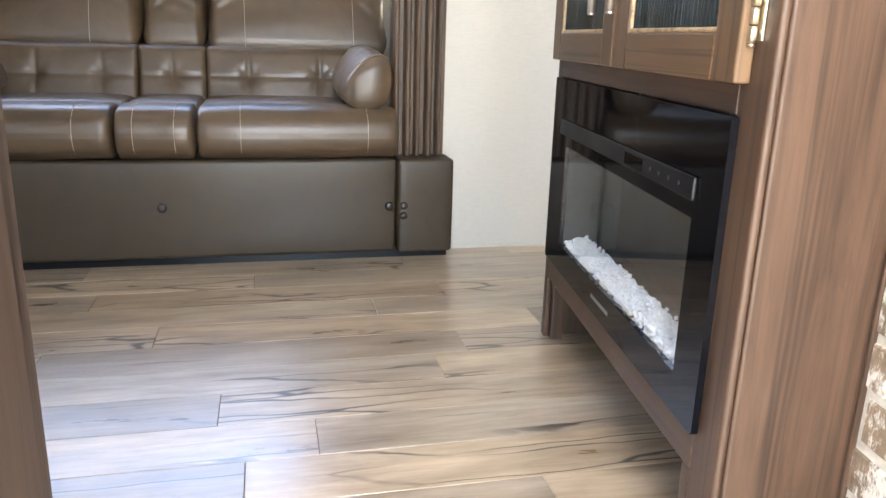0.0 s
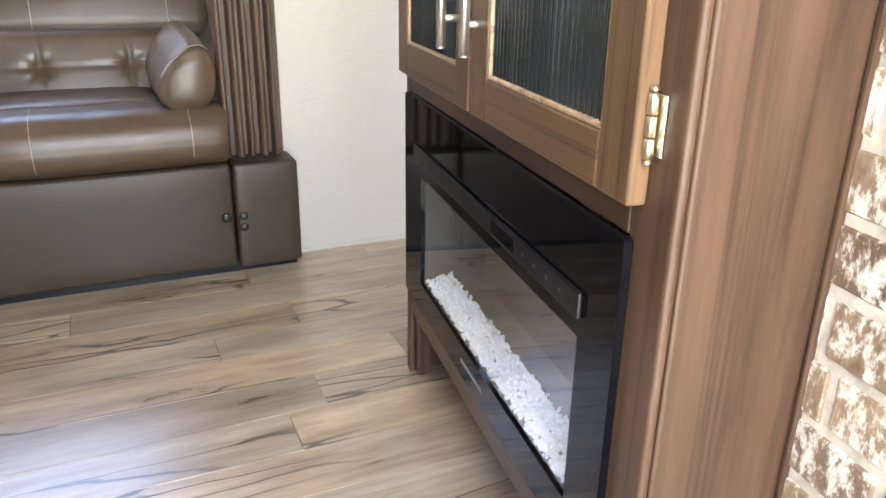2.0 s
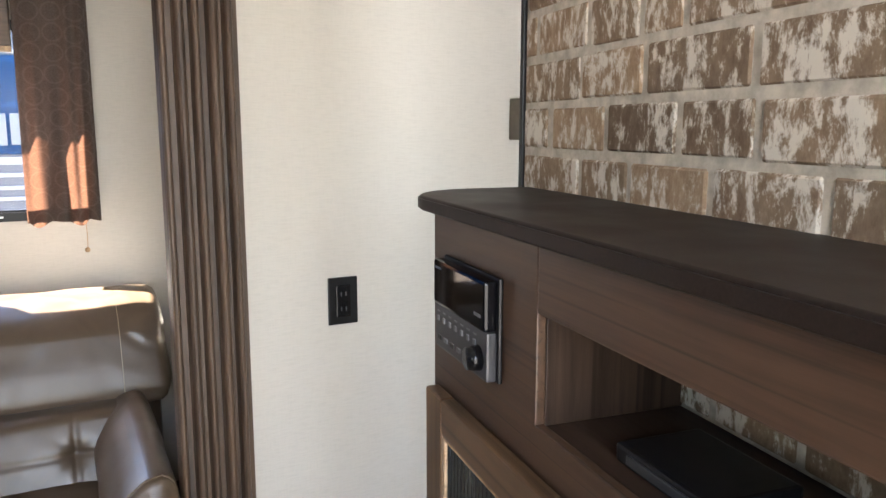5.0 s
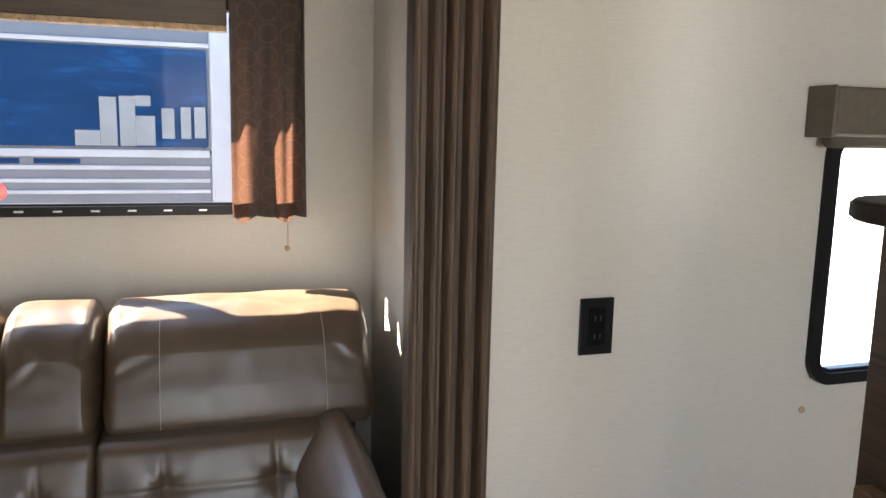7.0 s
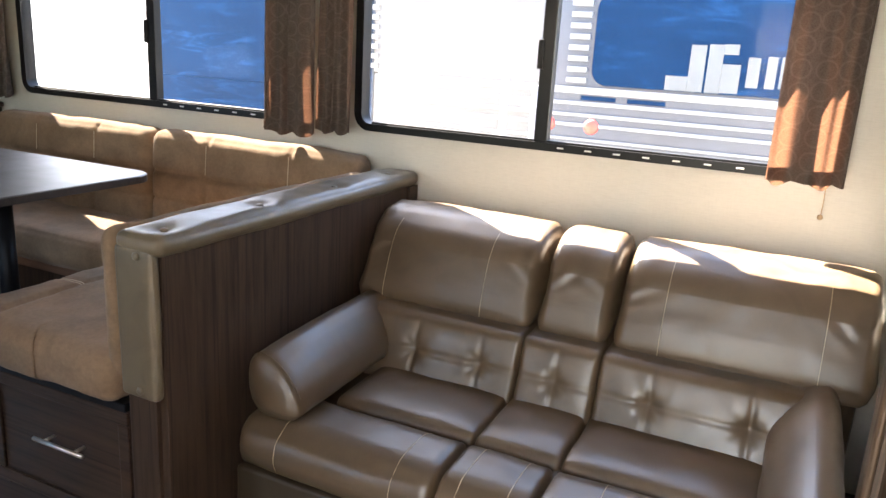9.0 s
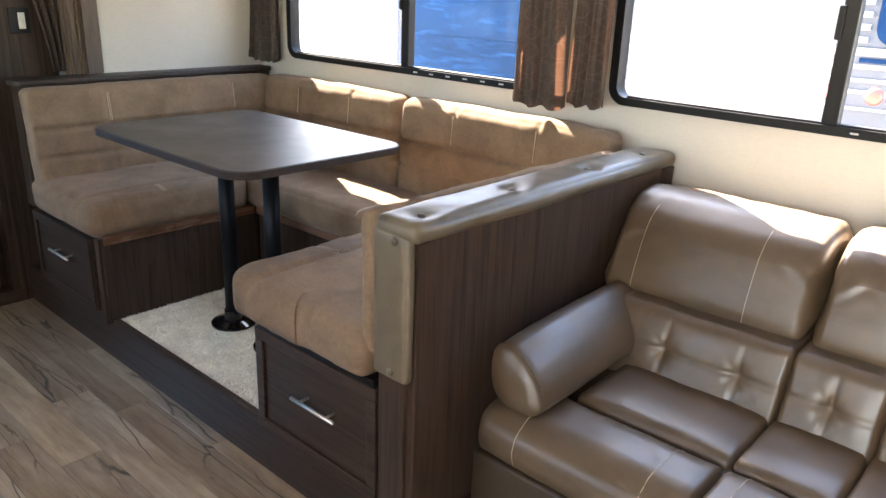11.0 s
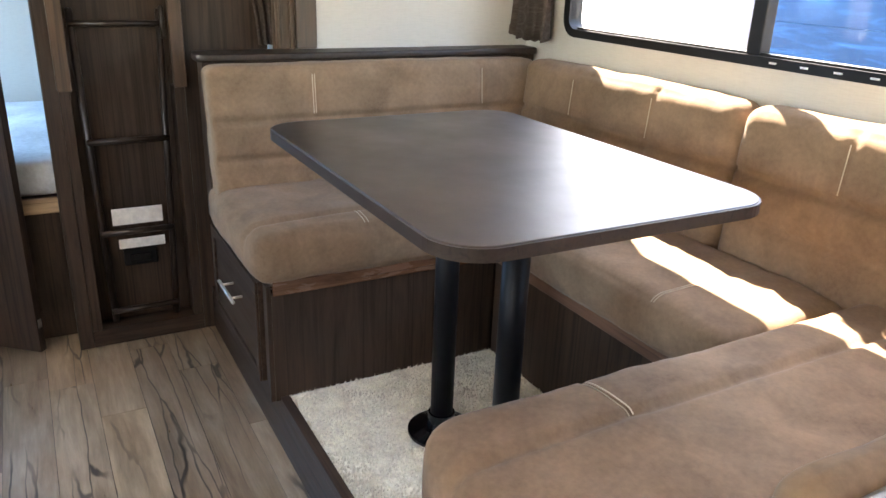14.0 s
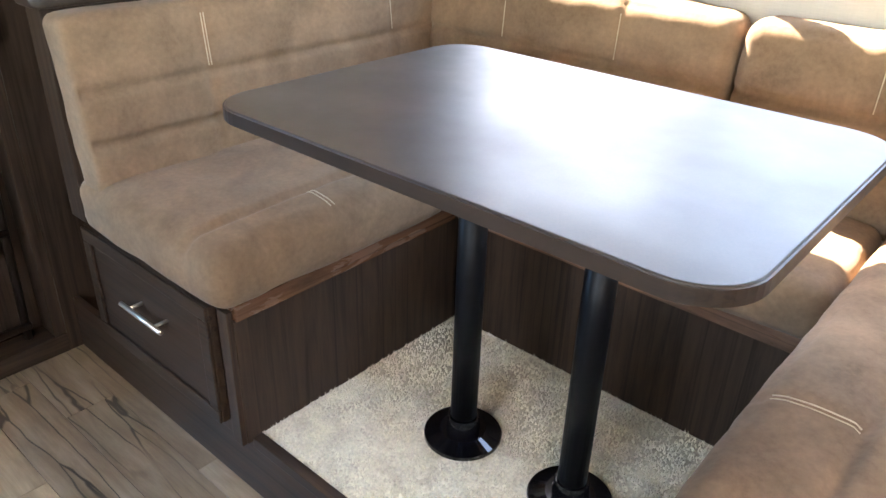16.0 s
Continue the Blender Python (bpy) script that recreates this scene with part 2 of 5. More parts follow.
M_LEATHER = vinyl("brown_leather", (0.080, 0.051, 0.028), 0.40, 0.62)
M_SKIRT = vinyl("brown_skirt_vinyl", (0.042, 0.028, 0.0155), 0.5, 0.4)
M_SKIRTBUTTON = vinyl("dark_button_vinyl", (0.016, 0.011, 0.007), 0.4)
M_KHAKI = vinyl("khaki_vinyl", (0.118, 0.090, 0.056), 0.42)
M_SUEDE = fabric("tan_suede", (0.212, 0.139, 0.086), 90.0, 0.95, 0.25, blotch=6.0)
M_CARPET = fabric("beige_carpet", (0.80, 0.71, 0.58), 120.0, 1.0, 1.0, 0.55, 1.3, 14.0)
M_STITCH = plain("pale_stitching", (0.48, 0.39, 0.28), 0.8)
M_LAMINATE = plain("dark_laminate", (0.020, 0.013, 0.010), 0.48, 0.0, 0.18, 300.0, 0.25)
M_TABLE = plain("table_laminate", (0.025, 0.015, 0.0105), 0.43, 0.0, 0.5, 300.0, 0.25)
M_TABLE.node_tree.nodes["Principled BSDF"].inputs["Coat Weight"].default_value = 0.4
M_TABLE.node_tree.nodes["Principled BSDF"].inputs["Coat Roughness"].default_value = 0.46
M_LAMEDGE = wood("laminate_edge", (0.030, 0.0175, 0.012), 0, 0.45)
M_BLACK = plain("black_plastic", (0.006, 0.006, 0.007), 0.4, 0.0, 0.25)
M_BLACKGLASS = plain("black_glass", (0.003, 0.003, 0.004), 0.05, 0.0, 0.16, 5.0, 0.05)
M_GREYPLASTIC = plain("grey_plastic", (0.035, 0.035, 0.038), 0.4)
M_CHROME = plain("brushed_nickel", (0.78, 0.76, 0.72), 0.36, 1.0)
M_BRASS = plain("brass", (0.82, 0.72, 0.54), 0.38, 1.0)
M_BLACKMETAL = plain("black_enamel", (0.005, 0.005, 0.006), 0.22, 0.0, 0.3)
M_FLANGE = plain("glossy_black_flange", (0.004, 0.004, 0.005), 0.10, 0.0, 0.5)
M_POST = plain("black_satin_post", (0.004, 0.004, 0.005), 0.42, 0.0, 0.16)
M_BRONZE = plain("dark_bronze_tube", (0.030, 0.020, 0.015), 0.35, 0.3)
M_WINFRAME = plain("black_window_frame", (0.006, 0.006, 0.007), 0.4, 0.0, 0.25)
M_TINT = glass("tinted_glass", (0.92, 0.93, 0.94), 0.02, 0.0, (0.18, 0.18, 0.20))
M_CLEAR = glass("clear_glass", (0.92, 0.93, 0.93), 0.03, edge=0.3)
M_SCREEN = screen_cloth("insect_screen", 0.78)
M_CURTAIN = curtain_cloth("patterned_curtain")
M_BRICK = brick_print("whitewashed_brick")
M_MORTAR = plain("pale_mortar", (0.47, 0.415, 0.335), 0.85, grain=40.0, spread=0.3)
M_CRYSTAL = plain("white_crystal", (0.93, 0.93, 0.92), 0.2, 0.0, 0.6)
M_FIREBACK = plain("firebox_grey", (0.060, 0.060, 0.055), 0.5)
M_PAPER = plain("white_paper", (0.75, 0.72, 0.66), 0.7)
M_BLIND = plain("khaki_blind", (0.11, 0.092, 0.066), 0.6)
M_MATTRESS = fabric("pale_mattress", (0.62, 0.66, 0.70), 60.0)
M_WHITE = plain("white_plastic", (0.75, 0.74, 0.70), 0.4)


def wavy_paint(name, color):
    """Glossy bodywork with shallow waves in it and pale reflections painted into its colour."""
    m = Nodes(name)
    v = m.coords((0.8, 1.0, 1.4))
    n = m.noise(v, 1.3, 2.0, 0.45, 0.4)
    m.bump(n, 0.35, 0.05)
    c = m.ramp(n, (0.3, tone(color, 0.85)), (0.7, tone(color, 1.15)))
    # lighter streaks mixed into the colour for cloud reflections and paint scratches
    reflection_streak = m.noise(m.coords((0.9, 1.0, 4.5)), 2.4, 6.0, 0.62, 1.6)
    c = m.mix(m.ramp(reflection_streak, (0.52, (0, 0, 0)), (0.74, (0.55, 0.55, 0.55))), c, tone(color, 3.2))
    return m.finish(c, 0.32, 0.0, 0.04)


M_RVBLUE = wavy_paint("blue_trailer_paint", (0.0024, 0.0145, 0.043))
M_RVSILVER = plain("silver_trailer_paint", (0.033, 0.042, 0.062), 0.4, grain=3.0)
M_RVBRIGHT = plain("white_backdrop_paint", (0.55, 0.55, 0.54), 0.4, grain=3.0)
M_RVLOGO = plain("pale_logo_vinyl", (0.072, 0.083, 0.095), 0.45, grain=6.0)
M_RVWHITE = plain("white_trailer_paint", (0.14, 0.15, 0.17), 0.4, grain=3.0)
M_GROUND = plain("pale_gravel_ground", (0.34, 0.32, 0.29), 0.95, grain=14.0, spread=0.35)
M_STUD = plain("antique_stud", (0.16, 0.13, 0.095), 0.4, 0.6)
M_BUTTON = plain("dim_grey_mark", (0.16, 0.16, 0.17), 0.5)
M_RED = plain("red_plastic", (0.5, 0.04, 0.03), 0.4)

# ---- building helpers ----
HOME = {}


def thing(name, base, label, category, group="", kind="", turn=0.0):
    ob = new(name)
    ob.matrix_world = pose(*base, 0, 0, turn)
    HOME[ob] = pose(*base, 0, 0, turn)
    return tagged(ob, label, category, group, kind)


def mesh_of(name, bm, material, smooth=False):
    me = bpy.data.meshes.new(name)
    bmesh.ops.recalc_face_normals(bm, faces=bm.faces)
    if smooth:
        for f in bm.faces:
            f.smooth = smooth != "sides" or len(f.verts) < 5
    bm.to_mesh(me)
    bm.free()
    me.materials.append(material)
    return me


def part(name, bm, material, parent, label="", smooth=False, local=False):
    """A mesh under a thing or a part; bm in world metres, or in the thing's own."""
    if not local:
        bm.transform(HOME[parent].inverted())
    ob = new(name, mesh_of(name, bm, material, smooth))
    ob.parent = parent
    HOME[ob] = HOME[parent].copy()
    return tagged(ob, label)


def solo(name, bm, material, label, category, group="", kind="", smooth=False, base=None):
    """A thing of one mesh, its origin at base."""
    m = pose(*base) if base else Matrix()
    bm.transform(m.inverted())
    ob = new(name, mesh_of(name, bm, material, smooth))
    ob.matrix_world = m
    HOME[ob] = m
    return tagged(ob, label, category, group, kind)


def box(x0, x1, y0, y1, z0, z1, bevel=0.003, seg=2, bm=None):
    own = bmesh.new()
    bmesh.ops.create_cube(own, size=1.0, matrix=Matrix.LocRotScale(((x0 + x1) / 2, (y0 + y1) / 2, (z0 + z1) / 2), None, (abs(x1 - x0), abs(y1 - y0), abs(z1 - z0))))
    if bevel:
        bmesh.ops.bevel(own, geom=own.edges[:], offset=min(bevel, 0.45 * min(abs(x1 - x0), abs(y1 - y0), abs(z1 - z0))), segments=seg, profile=0.6, affect="EDGES")
    return joined(bm, own)


def joined(bm, own):
    if bm is None:
        return own
    me = bpy.data.meshes.new("tmp")
    own.to_mesh(me)
    own.free()
    bm.from_mesh(me)
    bpy.data.meshes.remove(me)
    return bm


def pane_y(x0, x1, y, z0, z1):
    """A single sheet facing along y."""
    bm = bmesh.new()
    bm.faces.new([bm.verts.new(p) for p in ((x0, y, z0), (x1, y, z0), (x1, y, z1), (x0, y, z1))])
    return bm


def tube(a, b, r, seg=14, bm=None, r2=None):
    a, b = Vector(a), Vector(b)
    own = bmesh.new()
    m = Matrix.Translation((a + b) / 2) @ (b - a).to_track_quat("Z", "Y").to_matrix().to_4x4()
    bmesh.ops.create_cone(own, cap_ends=True, segments=seg, radius1=r, radius2=r if r2 is None else r2, depth=(b - a).length, matrix=m)
    return joined(bm, own)


def bar(a, b, r, bm=None):
    """A tube with softened ends."""
    a, b = Vector(a), Vector(b)
    d = (b - a).normalized()
    bm = tube(a + d * r * 0.4, b - d * r * 0.4, r, bm=bm)
    tube(a, a + d * r * 0.4, r * 0.75, bm=bm, r2=r)
    return tube(b - d * r * 0.4, b, r, bm=bm, r2=r * 0.75)


def rounded(x0, x1, y0, y1, radii, n=8):
    """Outline of a rectangle with four corner radii: (x0,y0), (x1,y0), (x1,y1), (x0,y1)."""
    out = []
    for (cx, cy, sx, sy, start), r in zip(((x0, y0, 1, 1, 180), (x1, y0, -1, 1, 270), (x1, y1, -1, -1, 0), (x0, y1, 1, -1, 90)), radii):
        if r <= 0:
            out.append((cx, cy))
            continue
        for i in range(n + 1):
            a = radians(start + 90 * i / n)
            out.append((cx + sx * r + r * math.cos(a), cy + sy * r + r * math.sin(a)))
    return out


def slab(outline, z0, z1, bevel=0.004, bm=None, seg=3):
    own = bmesh.new()
    face = own.faces.new([own.verts.new((x, y, z0)) for x, y in outline])
    up = bmesh.ops.extrude_face_region(own, geom=[face])
    top = [v for v in up["geom"] if isinstance(v, bmesh.types.BMVert)]
    bmesh.ops.translate(own, verts=top, vec=(0, 0, z1 - z0))
    if bevel:
        rim = [e for e in own.edges if abs(e.verts[0].co.z - e.verts[1].co.z) < 1e-6]
        bmesh.ops.bevel(own, geom=rim, offset=bevel, segments=seg, profile=0.5, affect="EDGES")
    return joined(bm, own)


def ring(outer, inner, d0, d1, to_world):
    """A frame between two outlines of equal count, from depth d0 to d1."""
    bm = bmesh.new()
    n = len(outer)
    rows = [[bm.verts.new(to_world(x, y, d)) for x, y in o] for o, d in ((outer, d0), (inner, d0), (inner, d1), (outer, d1))]
    for k in range(4):
        a, b = rows[k], rows[(k + 1) % 4]
        for i in range(n):
            bm.faces.new((a[i], a[(i + 1) % n], b[(i + 1) % n], b[i]))
    return bm


def stops(a, b, r, n):
    length = b - a
    r = min(r, length * 0.49)
    inner = [a + r + (length - 2 * r) * i / n for i in range(n + 1)]
    return [a, a + r * 0.22, a + r * 0.55] + inner + [b - r * 0.55, b - r * 0.22, b]


def cushion(x0, x1, y0, y1, z0, z1, r=0.03, puff=(0, 0, 0), n=(12, 12, 4), wrinkle=0.0, shape=None, seed=0.0):
    """A padded block: round edges, swollen faces, soft wrinkles; shape(p) bends it at last."""
    r = r if isinstance(r, tuple) else (r, r, r)
    sx, sy, sz = stops(x0, x1, r[0], n[0]), stops(y0, y1, r[1], n[1]), stops(z0, z1, r[2], n[2])
    bm = bmesh.new()
    seen = {}
    lo, hi = Vector((x0, y0, z0)), Vector((x1, y1, z1))
    rr = [min(r[k], 0.49 * (hi[k] - lo[k])) for k in range(3)]

    def vert(p):
        key = (round(p[0], 6), round(p[1], 6), round(p[2], 6))
        if key in seen:
            return seen[key]
        core = Vector([min(max(p[k], lo[k] + rr[k]), hi[k] - rr[k]) for k in range(3)])
        d = Vector(p) - core
        e = Vector([d[k] / rr[k] for k in range(3)])
        if e.length > 1e-9:
            top = max(abs(c) for c in e)
            e = e * (top / e.length)
        q = core + Vector([e[k] * rr[k] for k in range(3)])
        s = [(p[k] - lo[k]) / (hi[k] - lo[k]) * 2 - 1 for k in range(3)]
        for k in range(3):
            o = [j for j in range(3) if j != k]
            swell = (1 - s[o[0]] ** 4) * (1 - s[o[1]] ** 4)
            q[k] += puff[k] * swell * s[k]
        if wrinkle:
            w = noise.noise(Vector((q.x * 7 + seed, q.y * 7, q.z * 7))) + 0.5 * noise.noise(Vector((q.x * 19, q.y * 19 + seed, q.z * 19)))
            for k in range(3):
                q[k] += wrinkle * w * (e[k] if e.length > 1e-9 else 0)
        if shape:
            q = shape(q)
        seen[key] = bm.verts.new(q)
        return seen[key]

    def sheet(A, B, make):
        for i in range(len(A) - 1):
            for j in range(len(B) - 1):
                bm.faces.new([vert(make(A[i + a], B[j + b])) for a, b in ((0, 0), (1, 0), (1, 1), (0, 1))])

    for z in (z0, z1):
        sheet(sx, sy, lambda a, b: (a, b, z))
    for y in (y0, y1):
        sheet(sx, sz, lambda a, b: (a, y, b))
    for x in (x0, x1):
        sheet(sy, sz, lambda a, b: (x, a, b))
    return bm


def thread(points, r=0.0018, bm=None):
    """A seam or piping along points."""
    for a, b in zip(points, points[1:]):
        bm = tube(a, b, r, 6, bm)
    return bm


def button(center, axis, r=0.011, bm=None):
    own = bmesh.new()
    bmesh.ops.create_uvsphere(own, u_segments=14, v_segments=8, radius=r, matrix=Matrix.Translation(center) @ Matrix.Diagonal([0.5 if k == axis else 1.0 for k in range(3)] + [1.0]))
    return joined(bm, own)


from mathutils.bvhtree import BVHTree


def on_surface(bm, origins, way, lift=0.0008):
    """Where rays from the origins meet a mesh, a little before it."""
    tree = BVHTree.FromBMesh(bm)
    way = Vector(way).normalized()
    hits = [tree.ray_cast(Vector(o), way)[0] for o in origins]
    return [h - way * lift for h in hits if h is not None]


# ---- setting: shell of the trailer ----
WY, SY = 2.722, 3.60          # inner faces of the side wall and of the slide-out's back wall
SX0, SX1 = -2.95, 0.84       # inner faces of the slide-out's ends
NY = 0.36                    # inner face of the entry wall
X0, X1 = -4.55, 3.2          # ends of the trailer
ROOF, SROOF = 2.10, 1.98
DOOR = (0.13, 0.80)          # entry doorway
WELL = 0.70                  # inner end of the entry step well


def structure(name, bm, material, label, category="wall"):
    return solo(name, bm, material, label, category, kind="structure")


bm = box(X0, X1, WELL, WY + 0.02, -0.06, -0.004, 0)
box(X0, DOOR[0], NY - 0.05, WELL, -0.06, -0.004, 0, bm=bm)
box(DOOR[1], X1, NY - 0.05, WELL, -0.06, -0.004, 0, bm=bm)
floor = structure("floor", bm, M_JOINT, "grey-brown wood plank vinyl floor", "floor")
structure("ceiling", box(X0, X1, NY - 0.05, WY + 0.05, ROOF, ROOF + 0.05, 0), M_CEIL, "plain white ceiling", "ceiling")
structure("ceiling_slide", box(SX0 - 0.04, SX1 + 0.04, WY + 0.05, SY + 0.04, SROOF, SROOF + 0.04, 0), M_CEIL, "plain white slide-out ceiling", "ceiling")


def wall_with_holes(x0, x1, z0, z1, y0, y1, holes):
    """A wall along x with rectangular holes (x0, x1, z0, z1) in order of x."""
    bm, x = None, x0
    for a, b, c, d in holes:
        bm = box(x, a, y0, y1, z0, z1, 0, bm=bm)
        if c > z0:
            bm = box(a, b, y0, y1, z0, c, 0, bm=bm)
        if d < z1:
            bm = box(a, b, y0, y1, d, z1, 0, bm=bm)
        x = b
    return box(x, x1, y0, y1, z0, z1, 0, bm=bm)


W1 = (-0.93, 0.53, 1.093, 1.64)     # sofa window
W2 = (-2.70, -1.215, 1.093, 1.64)    # dinette window
W3 = (1.645, 2.25, 0.790, 1.33)     # front side window
structure("wall_slide_back", wall_with_holes(SX0 - 0.04, SX1 + 0.04, -0.1, SROOF, SY, SY + 0.04, [W2, W1]), M_WALL, "cream linen-textured slide-out back wall")
structure("wall_slide_left", box(SX0 - 0.04, SX0, WY + 0.05, SY, -0.1, SROOF, 0), M_WALL, "cream linen-textured slide-out end wall")
structure("wall_slide_right", box(SX1, SX1 + 0.04, WY + 0.05, SY, -0.1, SROOF, 0), M_WALL, "cream linen-textured slide-out end wall beside the sofa")
structure("wall_side", wall_with_holes(SX1, X1, 0, ROOF, WY, WY + 0.05, [W3]), M_WALL, "pale linen-textured side wall with a black outlet")
structure("wall_side_rear", box(X0, SX0, WY, WY + 0.05, 0, ROOF, 0), M_WALL, "pale side wall of the bunk room")
structure("wall_header", box(SX0, SX1, WY, WY + 0.05, 1.93, ROOF, 0), M_WALL, "header over the slide-out opening")
# the hole from x -2.0 to -1.1 is unseen, added for the galley lamp
structure("wall_entry", wall_with_holes(X0, X1, 0, ROOF, NY - 0.05, NY, [(-3.95, -3.40, 0.9, 1.5), (-2.0, -1.1, 1.10, 1.60), (DOOR[0], DOOR[1], 0, 1.95), (1.08, 1.56, 0.96, 1.44)]), M_WALL, "pale entry wall with an open doorway")
structure("wall_rear", box(X0 - 0.05, X0, NY - 0.05, WY + 0.05, 0, ROOF, 0), M_WALL, "pale rear wall of the bunk room")
structure("wall_front", box(X1, X1 + 0.05, NY - 0.05, WY + 0.05, 0, ROOF, 0), M_WALL, "pale front wall of the bedroom")
bm = box(SX0, -0.68, 2.459, SY, 0.02, 0.165, 0)
box(-0.68, SX1, 2.722, SY, 0.02, 0.165, 0, bm=bm)
structure("slide_floor", bm, M_DARK_X, "raised slide-out floor", "floor")

# planks of the floor, end to end along x
PLANK_W, PLANK_L = 0.128, 0.92
JOINTS = {16: 0.275, 15: 0.793, 14: 0.584, 13: 0.978, 11: 0.672, 10: 0.219, 9: 0.393}    # end joints by row
shapes = {}


def plank_mesh(length, width):
    key = (round(length, 3), round(width, 3))
    if key not in shapes:
        shapes[key] = mesh_of("plank", box(0, length - 0.0012, 0, width - 0.0012, -0.005, 0, 0.0006, 1), M_PLANK)
    return shapes[key]


rng = random.Random(5)
y = 0.341
row = 0
while y < WY - 0.02:
    w = min(PLANK_W, WY - y)
    x = JOINTS.get(row, (row * 0.37) % PLANK_L + rng.uniform(-0.08, 0.08)) - 6 * PLANK_L
    while x < 3.19:
        if y < WELL and x < DOOR[1] and x + PLANK_L > DOOR[0]:
            x += PLANK_L
            continue
        a, b = max(x, X0), min(x + PLANK_L, X1)
        if b - a < 0.01:
            x += PLANK_L
            continue
        ob = new("plank", plank_mesh(b - a, w))
        ob.location, ob.parent = (a, y, 0.0), floor
        x += PLANK_L
    y += PLANK_W
    row += 1

# base trim where the side wall meets the floor
solo("baseboard", box(0.90, 3.1, WY - 0.006, WY - 0.001, 0.0, 0.012, 0.002), M_WALL, "thin pale strip along the wall foot", "trim", kind="structure")

# ---- windows ----


def window(name, hole, y, mullion, label, screen=True, depth=0.04):
    x0, x1, z0, z1 = hole
    w = thing(name, ((x0 + x1) / 2, y, z0), label, "window", kind="structure")
    r = 0.036

    def at(a, b, d):
        return (a, d, b)

    outer = rounded(x0 - 0.016, x1 + 0.016, z0 - 0.014, z1 + 0.016, [r + 0.026] * 4, 10)
    inner = rounded(x0 + 0.014, x1 - 0.014, z0 + 0.012, z1 - 0.014, [r] * 4, 10)
    part("window_frame", ring(outer, inner, y - 0.014, y + depth, at), M_WINFRAME, w)
    part("sill_track", box(x0 + 0.05, x1 - 0.05, y - 0.004, y + 0.02, z0 + 0.010, z0 + 0.019, 0.003), M_WINFRAME, w)
    if mullion is None:
        part("pane", pane_y(x0, x1, y + 0.022, z0, z1), M_TINT, w)
        return w
    part("mullion", box(mullion - 0.022, mullion + 0.022, y - 0.008, y + 0.03, z0 + 0.01, z1 - 0.01, 0.004), M_WINFRAME, w)
    part("pane", pane_y(x0, mullion, y + 0.014, z0, z1), M_TINT, w)
    part("pane", pane_y(mullion, x1, y + 0.024, z0, z1), M_TINT, w)
    part("insect_screen", pane_y(x0, mullion, y + 0.036, z0, z1), M_SCREEN, w, "pale insect screen")
    part("latch", box(mullion - 0.03, mullion - 0.012, y - 0.016, y - 0.006, z0 + 0.24, z0 + 0.33, 0.003), M_BLACK, w)
    for k in range(7):
        x = mullion + 0.06 + k * 0.09
        if x < x1 - 0.06:
            part("track_clip", box(x, x + 0.022, y - 0.016, y - 0.012, z0 - 0.003, z0 + 0.002, 0.001, 1), M_CHROME, w)
    return w


window("window_1", W1, SY, -0.247, "black-framed sliding window over the sofa")
window("window_2", W2, SY, -1.922, "black-framed sliding window over the dinette")
window("window_3", W3, WY, None, "black-framed side window beside the cabinet")


def valance(x0, x1):
    v = thing("window_valance", ((x0 + x1) / 2, SY, 1.56), "brown wood-grain window valance with a pale lower edge", "valance", "window valances")
    part("face_board", box(x0, x1, 3.500, 3.516, 1.575, 1.92, 0.003), M_TRIM_X, v)
    part("lower_edge", box(x0, x1, 3.498, 3.530, 1.560, 1.575, 0.003), M_PALEWOOD, v, "pale wood lower edge")
    part("top_board", box(x0, x1, 3.516, SY, 1.905, 1.92, 0.002), M_TRIM_X, v)
    for x in (x0, x1 - 0.014):
        part("end_board", box(x, x + 0.014, 3.516, SY, 1.575, 1.905, 0.002), M_TRIM_V, v)
    return v


valance(-0.90, 0.435)
valance(-2.73, -1.255)


